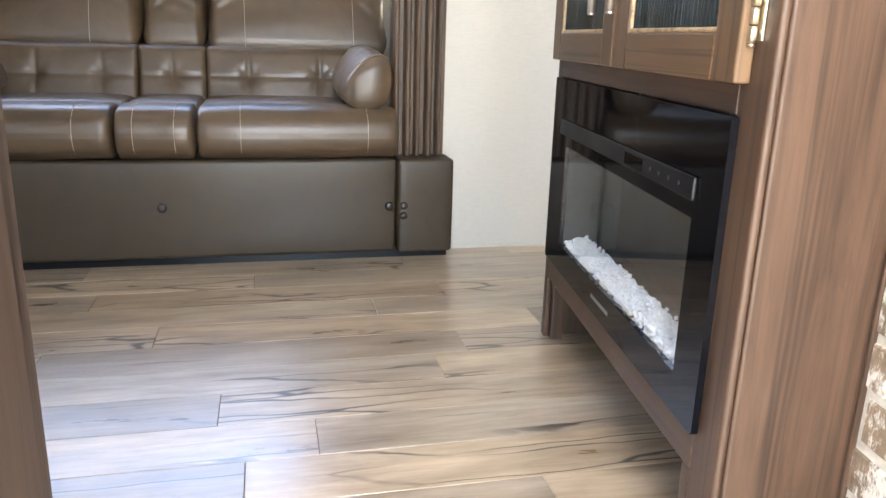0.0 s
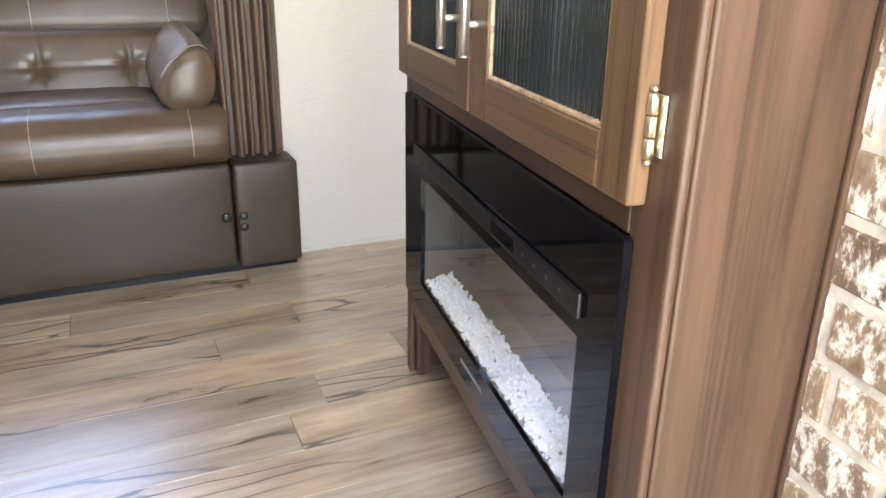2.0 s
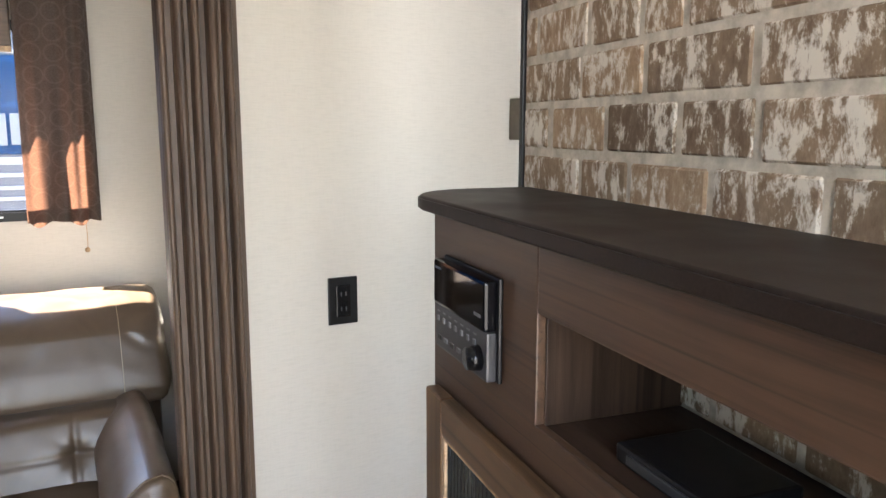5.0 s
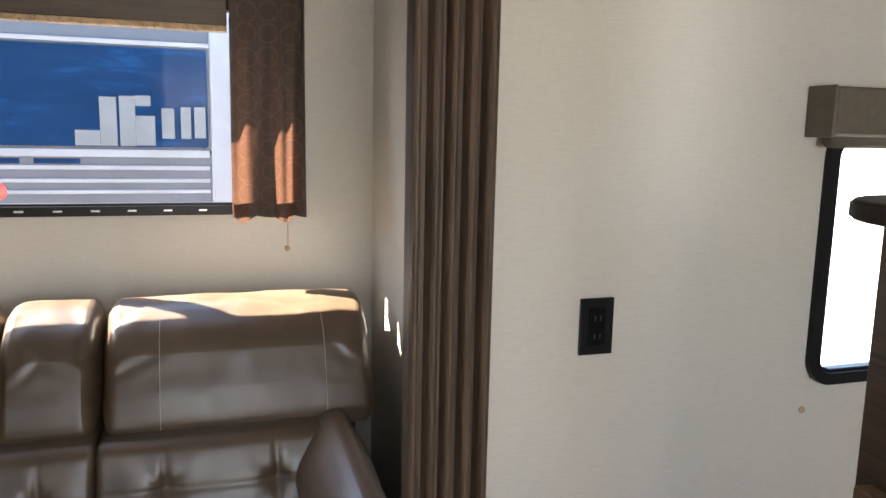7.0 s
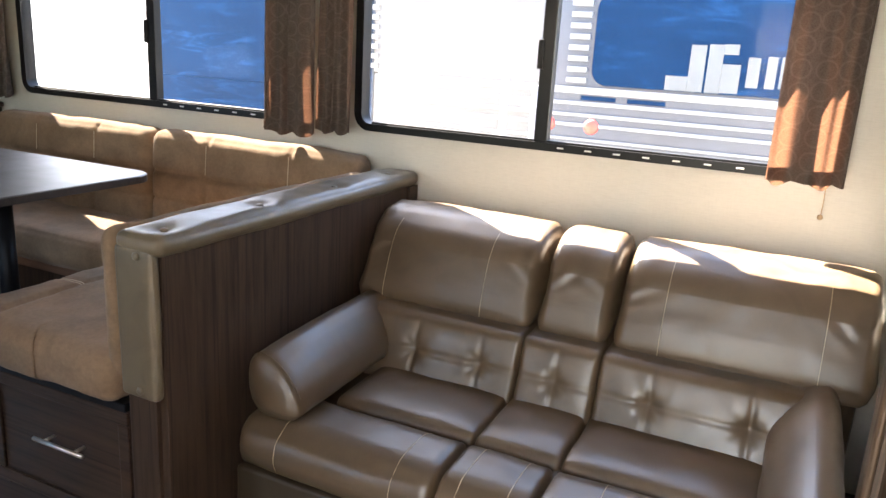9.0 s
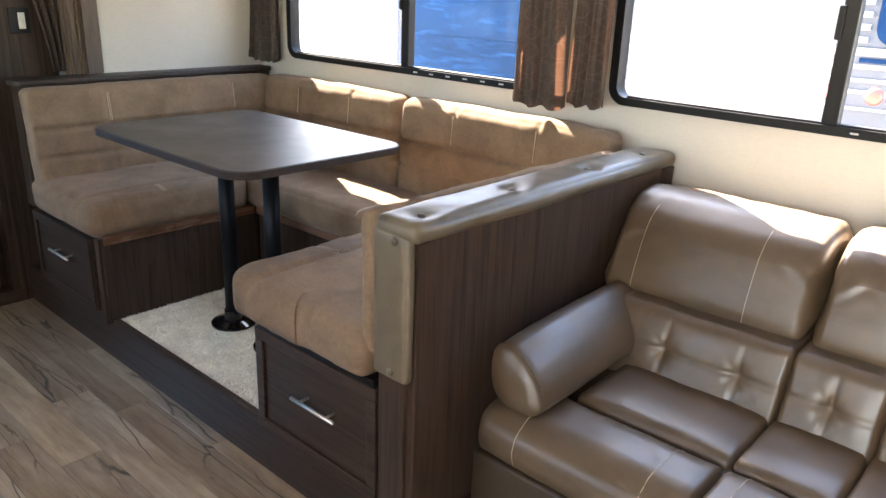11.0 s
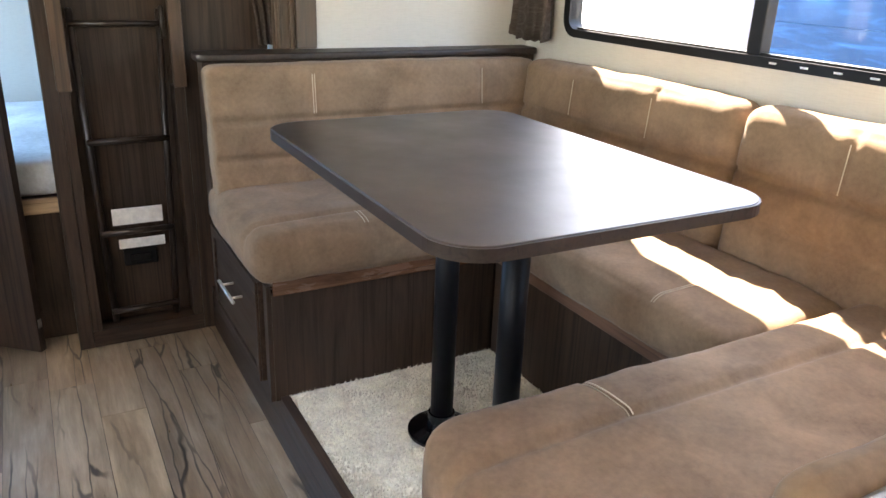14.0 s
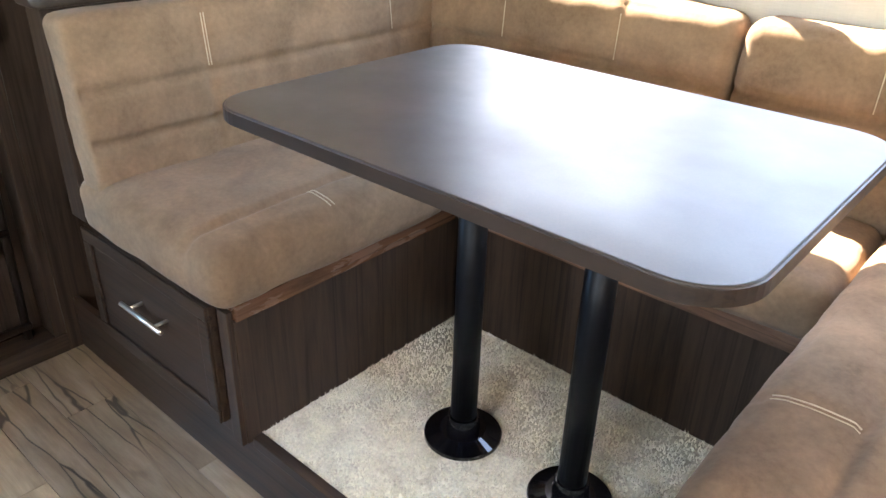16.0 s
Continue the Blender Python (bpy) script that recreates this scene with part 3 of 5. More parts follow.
def curtain(x0, x1, z0, z1, y, folds, label, seed, flare=0.0, deep=0.017, doubled=0.0):
    c = thing("curtain", ((x0 + x1) / 2, y, z0), label, "curtain", "window curtains")
    r = random.Random(seed)
    ph = [r.uniform(0, 6.3) for _ in range(4)]

    def cloth(za, zb, thick, rows):
        bm = bmesh.new()
        nx = 56
        grid = []
        for j in range(rows + 1):
            z = za + (zb - za) * j / rows
            line = []
            for i in range(nx + 1):
                s = i / nx
                down = (z1 - z) / (z1 - z0)
                a = folds * 2 * math.pi * s + ph[0] + 0.5 * math.sin(3 * down + ph[1])
                d = -deep * (math.sin(a) + 0.4 * math.sin(2 * a)) * (0.15 + 1.1 * down ** 2) + 0.006 * math.sin(2.3 * a + ph[2])
                xx = x0 + (x1 - x0) * (s + 0.03 * math.sin(a * 0.7 + ph[3]) * down) + flare * down * (s - 0.5)
                zz = z + (0.012 * math.sin(a + 1.0) if j == 0 and thick else 0)
                line.append(bm.verts.new((xx, y + d - thick, zz)))
            grid.append(line)
        for j in range(rows):
            for i in range(nx):
                bm.faces.new((grid[j][i], grid[j][i + 1], grid[j + 1][i + 1], grid[j + 1][i]))
        return bm

    part("cloth", cloth(z0, z1, 0.0, 14), M_CURTAIN, c, smooth=True)
    if doubled:
        x_end, x1 = x1, x0 + (x1 - x0) * doubled
        folds *= doubled
        part("folded_layer", cloth(z0 + 0.006, z1, -0.020, 14), M_CURTAIN, c, "second layer folded behind", smooth=True)
        folds /= doubled
        x1 = x_end
    part("hem", cloth(z0 - 0.004, z0 + 0.035, 0.0035, 2), M_CURTAIN, c, "dark double hem", smooth=True)
    part("heading", box(x0, x1, y - 0.012, y + 0.012, z1 - 0.004, z1 + 0.03, 0.004), M_CURTAIN, c)
    return c


first = curtain(0.440, 0.630, 1.083, 1.93, 3.492, 2, "brown ring-patterned curtain glowing orange where sun hits it", 1, 0.01, 0.017)
# unseen strip of cloth, added to stop sun slipping past the curtain's edge
part("side_return", box(0.622, 0.628, 3.462, 3.596, 1.10, 1.93, 0.002), M_CURTAIN, first)
part("pull_cord", thread([Vector((0.592, SY - 0.006, 1.10)), Vector((0.594, SY - 0.004, 1.03)), Vector((0.593, SY - 0.005, 0.979))], 0.0012), M_PALEWOOD, first, "thin pale cord")
curtain(-1.252, -1.040, 1.060, 1.93, 3.475, 2, "brown ring-patterned curtain with a sunlit streak between windows", 2, -0.01, 0.016, 0.62)
curtain(-1.030, -0.908, 1.078, 1.93, 3.505, 2, "brown ring-patterned curtain beside the sofa window", 3, 0.01)
curtain(-2.935, -2.735, 1.064, 1.93, 3.540, 4, "brown patterned curtain in the slide-out corner", 4, 0.0)

blind = thing("window_blind", (1.95, WY, 1.325), "rolled khaki blind housing above the side window", "blind")
part("housing", box(1.575, 2.32, WY - 0.075, WY - 0.001, 1.325, 1.425, 0.012, 3), M_BLIND, blind)
part("end_cap", box(1.568, 1.575, WY - 0.075, WY - 0.001, 1.322, 1.427, 0.003), M_BLIND, blind)
part("roll", tube((1.60, WY - 0.035, 1.319), (2.30, WY - 0.035, 1.319), 0.018), M_BLIND, blind, smooth=True)

# ---- fluted trim of the slide-out opening ----


def fluted(name, x0, x1, y0, z0, z1, ridges, label):
    bm = bmesh.new()
    pts = [(x0, y0 + 0.045)]
    step = (x1 - x0) / ridges
    for k in range(ridges):
        a = x0 + k * step
        w = step * (0.72 if k % 2 else 0.60)
        for s, d in ((0.0, 0.032), (0.07, 0.012), (0.20, 0.0035), (0.40, 0.0), (0.60, 0.0), (0.80, 0.0035), (0.93, 0.012), (1.0, 0.032)):
            pts.append((a + w * s, y0 + d))
        pts.append((a + step * 0.985, y0 + 0.032))
    pts.append((x1, y0 + 0.045))
    lower = [bm.verts.new((a, b, z0)) for a, b in pts]
    upper = [bm.verts.new((a, b, z1)) for a, b in pts]
    for i in range(len(pts)):
        j = (i + 1) % len(pts)
        bm.faces.new((lower[i], lower[j], upper[j], upper[i]))
    bm.faces.new(lower)
    bm.faces.new(upper[::-1])
    return structure(name, bm, M_TRIM_V, label, "trim")


fluted("trim_right", 0.706, 0.873, 2.672, 0.322, 1.97, 5, "fluted walnut fascia at the slide-out edge")
fluted("trim_left", -3.06, -2.955, 2.672, 0.20, 1.97, 3, "fluted dark fascia at the bunk end")
structure("trim_corner", box(-2.949, -2.938, 2.718, 2.785, 1.026, 1.93, 0.002), M_TRIM_V, "narrow walnut strip beside the bunk end", "trim")
structure("trim_top", box(-3.06, 0.873, 2.66, 2.69, 1.90, 1.985, 0.004), M_TRIM_X, "walnut fascia over the slide-out", "trim")

# ---- outlet and small wall things ----
outlet = thing("wall_outlet", (1.101, WY, 0.943), "black wall outlet plate on the pale wall", "outlet")
part("plate", box(1.064, 1.138, WY - 0.007, WY - 0.0005, 0.886, 1.001, 0.003), M_BLACK, outlet)
part("socket_block", box(1.083, 1.119, WY - 0.010, WY - 0.006, 0.905, 0.982, 0.002), M_BLACKMETAL, outlet)
for z in (0.925, 0.961):
    for dx in (-0.006, 0.006):
        part("slot", box(1.101 + dx - 0.0012, 1.101 + dx + 0.0012, WY - 0.0106, WY - 0.0098, z - 0.005, z + 0.005, 0), M_GREYPLASTIC, outlet)
for x, yy, z in ((0.592, SY, 0.979), (1.63, WY, 0.72)):
    solo("wall_hook", button((x, yy - 0.004, z), 1, 0.008), M_PALEWOOD, "tiny cord cleat on the wall", "cleat", smooth=True, base=(x, yy, z))

# ---- sofa ----
sofa = thing("sofa", (0.04, 3.05, 0.165), "brown leather jackknife sofa with tufted back in the slide-out", "sofa")


def tufts(points, depth, radius):
    """Pinches a padded face toward +y around buttons (x, z)."""

    def shape(p):
        for x, z in points:
            d2 = ((p.x - x) ** 2 + (p.z - z) ** 2) / radius ** 2
            p.y += depth * math.exp(-d2 * 5)
            p.y += 0.0026 * math.exp(-((p.z - z) / 0.008) ** 2) / len(points)
            p.y += 0.0028 * math.exp(-((p.x - x) / 0.008) ** 2)
            turn = math.atan2(p.z - z, p.x - x)
            p.y += 0.0016 * math.cos(turn * 8) * math.exp(-d2 * 2.2) * (1 - math.exp(-d2 * 9))
        p.y += (p.z - 0.50) * 0.35
        return p

    return shape


def slump(a, b):
    """Leans a pillow back and gathers folds in its upper corners."""

    def shape(p):
        z = p.z
        if p.y < 3.30 and z < 0.72:
            p.y += (3.155 - p.y) * 0.8 * min(1.0, (0.72 - z) / 0.06)
        p.y += (z - 0.62) * 0.40
        for xc, side in ((a, 1), (b, -1)):
            d = (p.x - xc) * side
            if z > 0.74:
                fold = math.sin((d * 0.75 + (0.90 - z) * 1.0) * 105.0 + 2.0 * noise.noise(Vector((d * 9, z * 9, xc * 7))))
                p.y += 0.0065 * fold * math.exp(-(d / 0.085) ** 2) * min(1.0, (z - 0.74) / 0.06)
            p.y += 0.012 * math.exp(-(d / 0.018) ** 2)
        p.y += 0.006 * math.exp(-((z - 0.628) / 0.012) ** 2)
        return p

    return shape


def seat_crease(p):
    """Soft pulled wrinkles across a seat."""
    if p.z > 0.41:
        p.z += 0.0035 * noise.noise(Vector((p.x * 5.0, p.y * 13.0, 3.0)))
    return p


rolls = [(-0.635, -0.095), (-0.095, 0.125), (0.125, 0.715)]
for k, (a, b) in enumerate(rolls):
    bm = cushion(a, b, 2.575, 2.812, 0.323, 0.472, (0.014, 0.075, 0.066), (0.0, 0.010, 0.004), (24, 10, 8), 0.003, seat_crease, k)
    lines = [on_surface(bm, [(xs, 2.3, 0.345 + 0.015 * i) for i in range(8)], (0, 1, 0)) + on_surface(bm, [(xs, 2.62 + 0.02 * i, 0.8) for i in range(10)], (0, 0, -1)) for xs in ((a + 0.125, b - 0.10) if b - a > 0.3 else (a + 0.055, b - 0.055))]
    roll = part("seat_front", bm, M_LEATHER, sofa, "rolled front of the seat", True)
    for line in lines:
        part("seam", thread(line, 0.0009), M_STITCH, roll, "pale stitched seam")
seats = [(-0.50, -0.095), (-0.095, 0.125), (0.125, 0.585)]
for k, (a, b) in enumerate(seats):
    part("seat_cushion", cushion(a, b, 2.808, 3.17, 0.34, 0.466, (0.014, 0.026, 0.026), (0, 0, 0.010), (20, 18, 3), 0.003, seat_crease, 4 + k), M_LEATHER, sofa, smooth=True)
tuft_rows = [((-0.40, 0.535), (-0.20, 0.535)), ((0.02, 0.535),), ((0.27, 0.535), (0.51, 0.535))]
for k, ((a, b), pts) in enumerate(zip([(-0.615, -0.088), (-0.088, 0.130), (0.130, 0.690)], tuft_rows)):
    part("lower_back", cushion(a, b, 3.060, 3.32, 0.40, 0.632, (0.014, 0.024, 0.020), (0, 0.008, 0), (100 if b - a > 0.3 else 44, 3, 46), 0.0025, tufts(pts, 0.013, 0.060), 9 + k), M_LEATHER, sofa, "button-tufted lower back", True)
    for x, z in pts:
        part("tuft_button", button((x, 3.081 + (z - 0.5) * 0.35, z), 1, 0.009), M_LEATHER, sofa, smooth=True)
for k, (a, b) in enumerate([(-0.675, -0.087), (-0.087, 0.130), (0.130, 0.770)]):
    bm = cushion(a, b, 3.165, 3.43, 0.612, 0.890, (0.034, 0.130, 0.092), (0.0, 0.014, 0.004), (84, 10, 36), 0.004, slump(a, b), 14 + k)
    lines = [on_surface(bm, [(xs, 2.6, 0.620 + 0.010 * i) for i in range(25)], (0, 1, 0)) for xs in ((a + 0.105, b - 0.16) if k == 0 else (a + 0.13, b - 0.13) if k == 2 else ())]
    pillow = part("head_cushion", bm, M_LEATHER, sofa, "plump upper back cushion", True)
    for line in lines:
        part("seam", thread(line, 0.0008), M_STITCH, pillow, "pale stitched seam")


def arm_shape(side, outer):
    """High and firm outside, rolling down to the seat."""

    def shape(p):
        t = (p.y - 2.585) / 0.66
        p.z += 0.008 * math.sin(min(1, max(0, t)) * math.pi) + 0.022 * min(1, max(0, t))
        p.x += side * 0.012 * (p.z - 0.5) / 0.2
        if p.z > 0.47:
            s = min(1.0, max(0.0, (outer - side * p.x) / 0.17))
            p.z -= 0.095 * s ** 1.8 * (p.z - 0.47) / 0.18
        return p

    return shape


for side, a, b in ((-1, -0.634, -0.480), (1, 0.548, 0.690)):
    bm = cushion(a, b, 2.618, 3.26, 0.462, 0.636, (0.062, 0.018, 0.070), (0.003, 0.005, 0.004), (14, 20, 10), 0.003, arm_shape(side, max(abs(a), abs(b)) + 0.01), 20 + side)
    rim = on_surface(bm, [(a + 0.004 + (b - a - 0.004) * i / 12 + side * 0.008, 2.640, 0.9) for i in range(13)], (0, 0, -1), 0.0012)
    arm = part("armrest", bm, M_LEATHER, sofa, "padded rounded armrest", True)
    part("piping", thread(rim, 0.0022), M_LEATHER, arm)
part("frame", box(-0.66, 0.70, 2.70, 3.50, 0.165, 0.44, 0.01), M_SKIRT, sofa)
part("back_frame", box(-0.66, 0.76, 3.42, 3.57, 0.165, 0.78, 0.02), M_LEATHER, sofa)

skirt = thing("sofa_skirt", (0.03, 2.58, 0.03), "brown vinyl-covered base panel below the sofa with buttons", "panel")
part("panel", cushion(-0.66, 0.706, 2.603, 2.665, 0.030, 0.322, 0.012, (0, 0.004, 0), (20, 2, 6), 0.0015), M_SKIRT, skirt, smooth=True)
for x, z in ((0.02, 0.186), (0.684, 0.178), (-0.60, 0.186)):
    part("button", button((x, 2.598, z), 1, 0.014), M_SKIRTBUTTON, skirt, smooth=True)
part("toe_kick", box(-0.66, 0.88, 2.645, 2.71, 0.0, 0.04, 0), M_BLACK, skirt, "dark toe recess")
corner = thing("slide_corner_box", (0.80, 2.58, 0.03), "brown vinyl-covered corner box under the fluted trim", "panel")
part("panel", cushion(0.712, 0.886, 2.599, 2.719, 0.026, 0.321, 0.010, (0.002, 0.003, 0), (8, 4, 6), 0.001), M_SKIRT, corner, smooth=True)
for z in (0.146, 0.178):
    part("button", button((0.730, 2.596, z), 1, 0.012), M_SKIRTBUTTON, corner, smooth=True)

# ---- dinette ----
platform = thing("dinette_platform", (-1.9, 2.44, 0.0), "dark wood front of the raised dinette floor", "platform")
part("front_board", box(-3.16, -0.665, 2.440, 2.458, 0.0, 0.165, 0.003), M_DARK_X, platform)
part("edge_strip", box(-2.31, -1.31, 2.436, 2.462, 0.150, 0.178, 0.003), M_DARK_X, platform)
carpet = thing("carpet", (-1.81, 2.75, 0.165), "beige cut-pile carpet under the dinette table", "carpet")
part("backing", box(-2.312, -1.308, 2.462, 3.108, 0.1655, 0.174, 0.002), M_CARPET, carpet)
verts, faces = [], []
rng = random.Random(11)
for _ in range(16200):
    x, y = rng.uniform(-2.31, -1.31), rng.uniform(2.463, 3.103)
    h, w, a = rng.uniform(0.005, 0.010), rng.uniform(0.0022, 0.0042), rng.uniform(0, 6.3)
    lx, ly = rng.uniform(-0.004, 0.004), rng.uniform(-0.004, 0.004)
    i = len(verts)
    for k in range(3):
        verts.append((x + w * math.cos(a + k * 2.094), y + w * math.sin(a + k * 2.094), 0.172))
    verts.append((x + lx, y + ly, 0.174 + h))
    faces += [(i, i + 1, i + 3), (i + 1, i + 2, i + 3), (i + 2, i, i + 3)]
me = bpy.data.meshes.new("nap_layer")
me.from_pydata([Vector(v) - Vector((-1.81, 2.75, 0.165)) for v in verts], [], faces)
me.materials.append(M_CARPET)
nap = new("nap_layer", me)
nap.parent = carpet
tagged(nap, "short beige cut pile", kind="stuff")


def drawer_front(parent, x0, x1, z0, z1, y, hx0, hx1, hz):
    """Framed drawer front facing -y with a bar pull."""
    d = part("drawer_front", box(x0, x1, y, y + 0.018, z0, z1, 0.003), M_DARK_X, parent)
    for a, b, c, e in ((x0, x1, z0, z0 + 0.035), (x0, x1, z1 - 0.035, z1), (x0, x0 + 0.035, z0 + 0.035, z1 - 0.035), (x1 - 0.035, x1, z0 + 0.035, z1 - 0.035)):
        part("frame_piece", box(a + 0.0005, b - 0.0005, y - 0.008, y - 0.0003, c + 0.0005, e - 0.0005, 0.003), M_DARK_X, d)
    h = bar((hx0, y - 0.034, hz), (hx1, y - 0.034, hz), 0.0055)
    for x in (hx0 + 0.035, hx1 - 0.035):
        tube((x, y - 0.034, hz), (x, y + 0.001, hz), 0.004, bm=h)
    part("handle", h, M_CHROME, d, "brushed nickel bar handle", True)
    return d


def suede_seam(points, r=0.0016):
    return thread([Vector(p) for p in points], r)


bench = thing("dinette_bench", (-2.62, 2.75, 0.165), "dark wood dinette bench with a drawer beside the bunk", "bench", "dinette benches")
part("body", box(-2.935, -2.325, 2.425, 3.58, 0.165, 0.480, 0.002), M_DARK_V, bench)
part("side_panel", box(-2.325, -2.310, 2.425, 3.10, 0.166, 0.480, 0.002), M_DARK_V, bench)
part("top_rail", box(-2.335, -2.303, 2.428, 3.087, 0.480, 0.520, 0.004), M_RAIL, bench, "reddish-brown rail")
part("corner_post", box(-2.345, -2.312, 2.412, 2.425, 0.166, 0.505, 0.002), M_DARK_V, bench)
drawer_front(bench, -2.885, -2.365, 0.205, 0.500, 2.405, -2.684, -2.510, 0.386)
part("seat_base", box(-2.90, -2.335, 2.43, 3.58, 0.480, 0.512, 0.002), M_BLACK, bench)


def seat_shape(xm, ym, axis):
    """A stitched line pressed across a seat."""

    def shape(p):
        d = (p.x - xm) if axis == 0 else (p.y - ym)
        if p.z > 0.58:
            p.z -= 0.011 * math.exp(-(d / 0.010) ** 2)
        return p

    return shape


c1 = thing("seat_cushion", (-2.60, 2.7, 0.512), "tan suede seat cushion on the bench beside the bunk", "cushion", "dinette cushions")
bm = cushion(-2.84, -2.285, 2.385, 3.055, 0.514, 0.648, 0.040, (0.006, 0.008, 0.012), (50, 50, 4), 0.005, seat_shape(-2.395, 0, 0), 31)
lines = [on_surface(bm, [(-2.388 + 0.008 * i, y, 1.0) for i in range(11)], (0, 0, -1)) for y in (2.684, 2.694)]
part("pad", bm, M_SUEDE, c1, smooth=True)
for line in lines:
    part("stitching", thread(line, 0.0013), M_STITCH, c1)
c2 = thing("back_cushion", (-2.80, 2.9, 0.62), "tan suede back cushion with pale stitched seams", "cushion", "dinette cushions")


def back_press(p):
    if p.x > -2.76:
        for ym in (2.70, 3.29):
            p.x -= 0.006 * math.exp(-((p.y - ym) / 0.010) ** 2)
        for zm in (0.845, 0.735):
            p.x -= 0.012 * math.exp(-((p.z - zm) / 0.009) ** 2)
    p.x += (0.99 - p.z) * 0.10
    return p


part("pad", cushion(-2.855, -2.755, 2.395, 3.520, 0.60, 0.997, 0.024, (0.012, 0, 0.004), (4, 100, 40), 0.004, back_press, 33), M_SUEDE, c2, smooth=True)
for ym in (2.697, 2.704, 3.287):
    part("stitching", suede_seam([(-2.742 + (0.99 - z) * 0.10, ym, z) for z in (0.86, 0.90, 0.94, 0.975)], 0.0013), M_STITCH, c2)
end1 = thing("dinette_back_panel", (-2.90, 2.9, 0.165), "dark wood back panel with a rounded top cap", "panel")
part("board", box(-2.935, -2.862, 2.405, 3.58, 0.513, 1.000, 0.003), M_DARK_V, end1)
part("cap", slab(rounded(-2.965, -2.845, 2.39, 3.592, [0.03] * 4), 1.001, 1.024, 0.006), M_LAMEDGE, end1, "dark rounded cap", "sides")

side = thing("dinette_side_bench", (-1.8, 3.3, 0.165), "dark wood bench under the dinette window", "bench", "dinette benches")
part("body", box(-2.306, -1.304, 3.121, 3.585, 0.165, 0.480, 0.002), M_DARK_X, side)
part("front_panel", box(-2.306, -1.304, 3.105, 3.1205, 0.166, 0.480, 0.002), M_DARK_V, side)
part("top_rail", box(-2.30, -1.31, 3.088, 3.122, 0.480, 0.520, 0.004), M_RAIL_X, side, "reddish-brown rail")
part("seat_base", box(-2.30, -1.31, 3.1225, 3.58, 0.480, 0.512, 0.002), M_BLACK, side)


def long_press(p):
    if p.z > 0.58:
        for xm in (-1.641,):
            p.z -= 0.006 * math.exp(-((p.x - xm) / 0.012) ** 2)
    return p


c3 = thing("seat_cushion", (-1.8, 3.2, 0.512), "long tan suede seat cushion with a strip of sun", "cushion", "dinette cushions")
bm = cushion(-2.75, -1.420, 3.064, 3.46, 0.514, 0.640, 0.040, (0, 0.008, 0.010), (60, 18, 4), 0.005, long_press, 35)
lines = [on_surface(bm, [(x, 3.075 + 0.01 * i, 1.0) for i in range(13)], (0, 0, -1)) for x in (-1.645, -1.637)]
part("pad", bm, M_SUEDE, c3, smooth=True)
for line in lines:
    part("stitching", thread(line, 0.0012), M_STITCH, c3)
for k, (a, b) in enumerate(((-2.760, -1.832), (-1.815, -0.852))):
    def press(p, a=a, b=b):
        if p.y < 3.53:
            for xm in (a + 0.30, b - 0.28):
                p.y += 0.006 * math.exp(-((p.x - xm) / 0.010) ** 2)
            for zm in (0.845, 0.735):
                p.y += 0.012 * math.exp(-((p.z - zm) / 0.009) ** 2)
        p.y -= (0.99 - p.z) * 0.08
        return p

    cb = thing("back_cushion", ((a + b) / 2, 3.5, 0.6), "tan suede back cushion under the window, sunlit on top", "cushion", "dinette cushions")
    part("pad", cushion(a, b, 3.465, 3.588, 0.60, 1.000, 0.040, (0.004, 0.012, 0.006), (84, 4, 40), 0.005, press, 37 + k), M_SUEDE, cb, smooth=True)
    for xm in (a + 0.30, b - 0.28):
        part("stitching", suede_seam([(xm, 3.453 - (0.99 - z) * 0.08, z) for z in (0.86, 0.90, 0.94, 0.97)], 0.0013), M_STITCH, cb)

near = thing("dinette_bench", (-1.05, 2.75, 0.165), "dark wood dinette bench with a drawer beside the sofa", "bench", "dinette benches")
part("body", box(-1.298, -0.800, 2.425, 3.58, 0.165, 0.495, 0.002), M_DARK_V, near)
part("side_panel", box(-1.312, -1.299, 2.425, 3.10, 0.166, 0.495, 0.002), M_DARK_V, near)
part("top_rail", box(-1.320, -1.292, 2.428, 3.087, 0.495, 0.532, 0.004), M_RAIL, near, "reddish-brown rail")
drawer_front(near, -1.300, -0.800, 0.195, 0.515, 2.405, -1.105, -0.928, 0.378)
part("seat_base", box(-1.29, -0.81, 2.40, 3.58, 0.4955, 0.535, 0.003), M_BLACK, near)
c4 = thing("seat_cushion", (-1.07, 2.7, 0.535), "tan suede seat cushion on the bench beside the sofa", "cushion", "dinette cushions")


def cross_press(p):
    if p.x < -1.1:
        p.x += 0.045 * max(0.0, (2.47 - p.y) / 0.105) ** 2
    if p.z > 0.60:
        p.z -= 0.011 * math.exp(-((p.x + 1.272) / 0.010) ** 2) + 0.008 * math.exp(-((p.y - 2.687) / 0.010) ** 2) * (1 if p.x < -1.272 else 0)
    return p


bm = cushion(-1.412, -0.815, 2.365, 3.460, 0.537, 0.665, 0.040, (0.008, 0.008, 0.010), (60, 84, 4), 0.005, cross_press, 41)
lines = [on_surface(bm, [(-1.392 + 0.0095 * i, y, 1.0) for i in range(13)], (0, 0, -1)) for y in (2.683, 2.691)]
part("pad", bm, M_SUEDE, c4, smooth=True)
for line in lines:
    part("stitching", thread(line, 0.0013), M_STITCH, c4)
c5 = thing("back_cushion", (-0.84, 2.9, 0.6), "tan suede back cushion against the partition", "cushion", "dinette cushions")
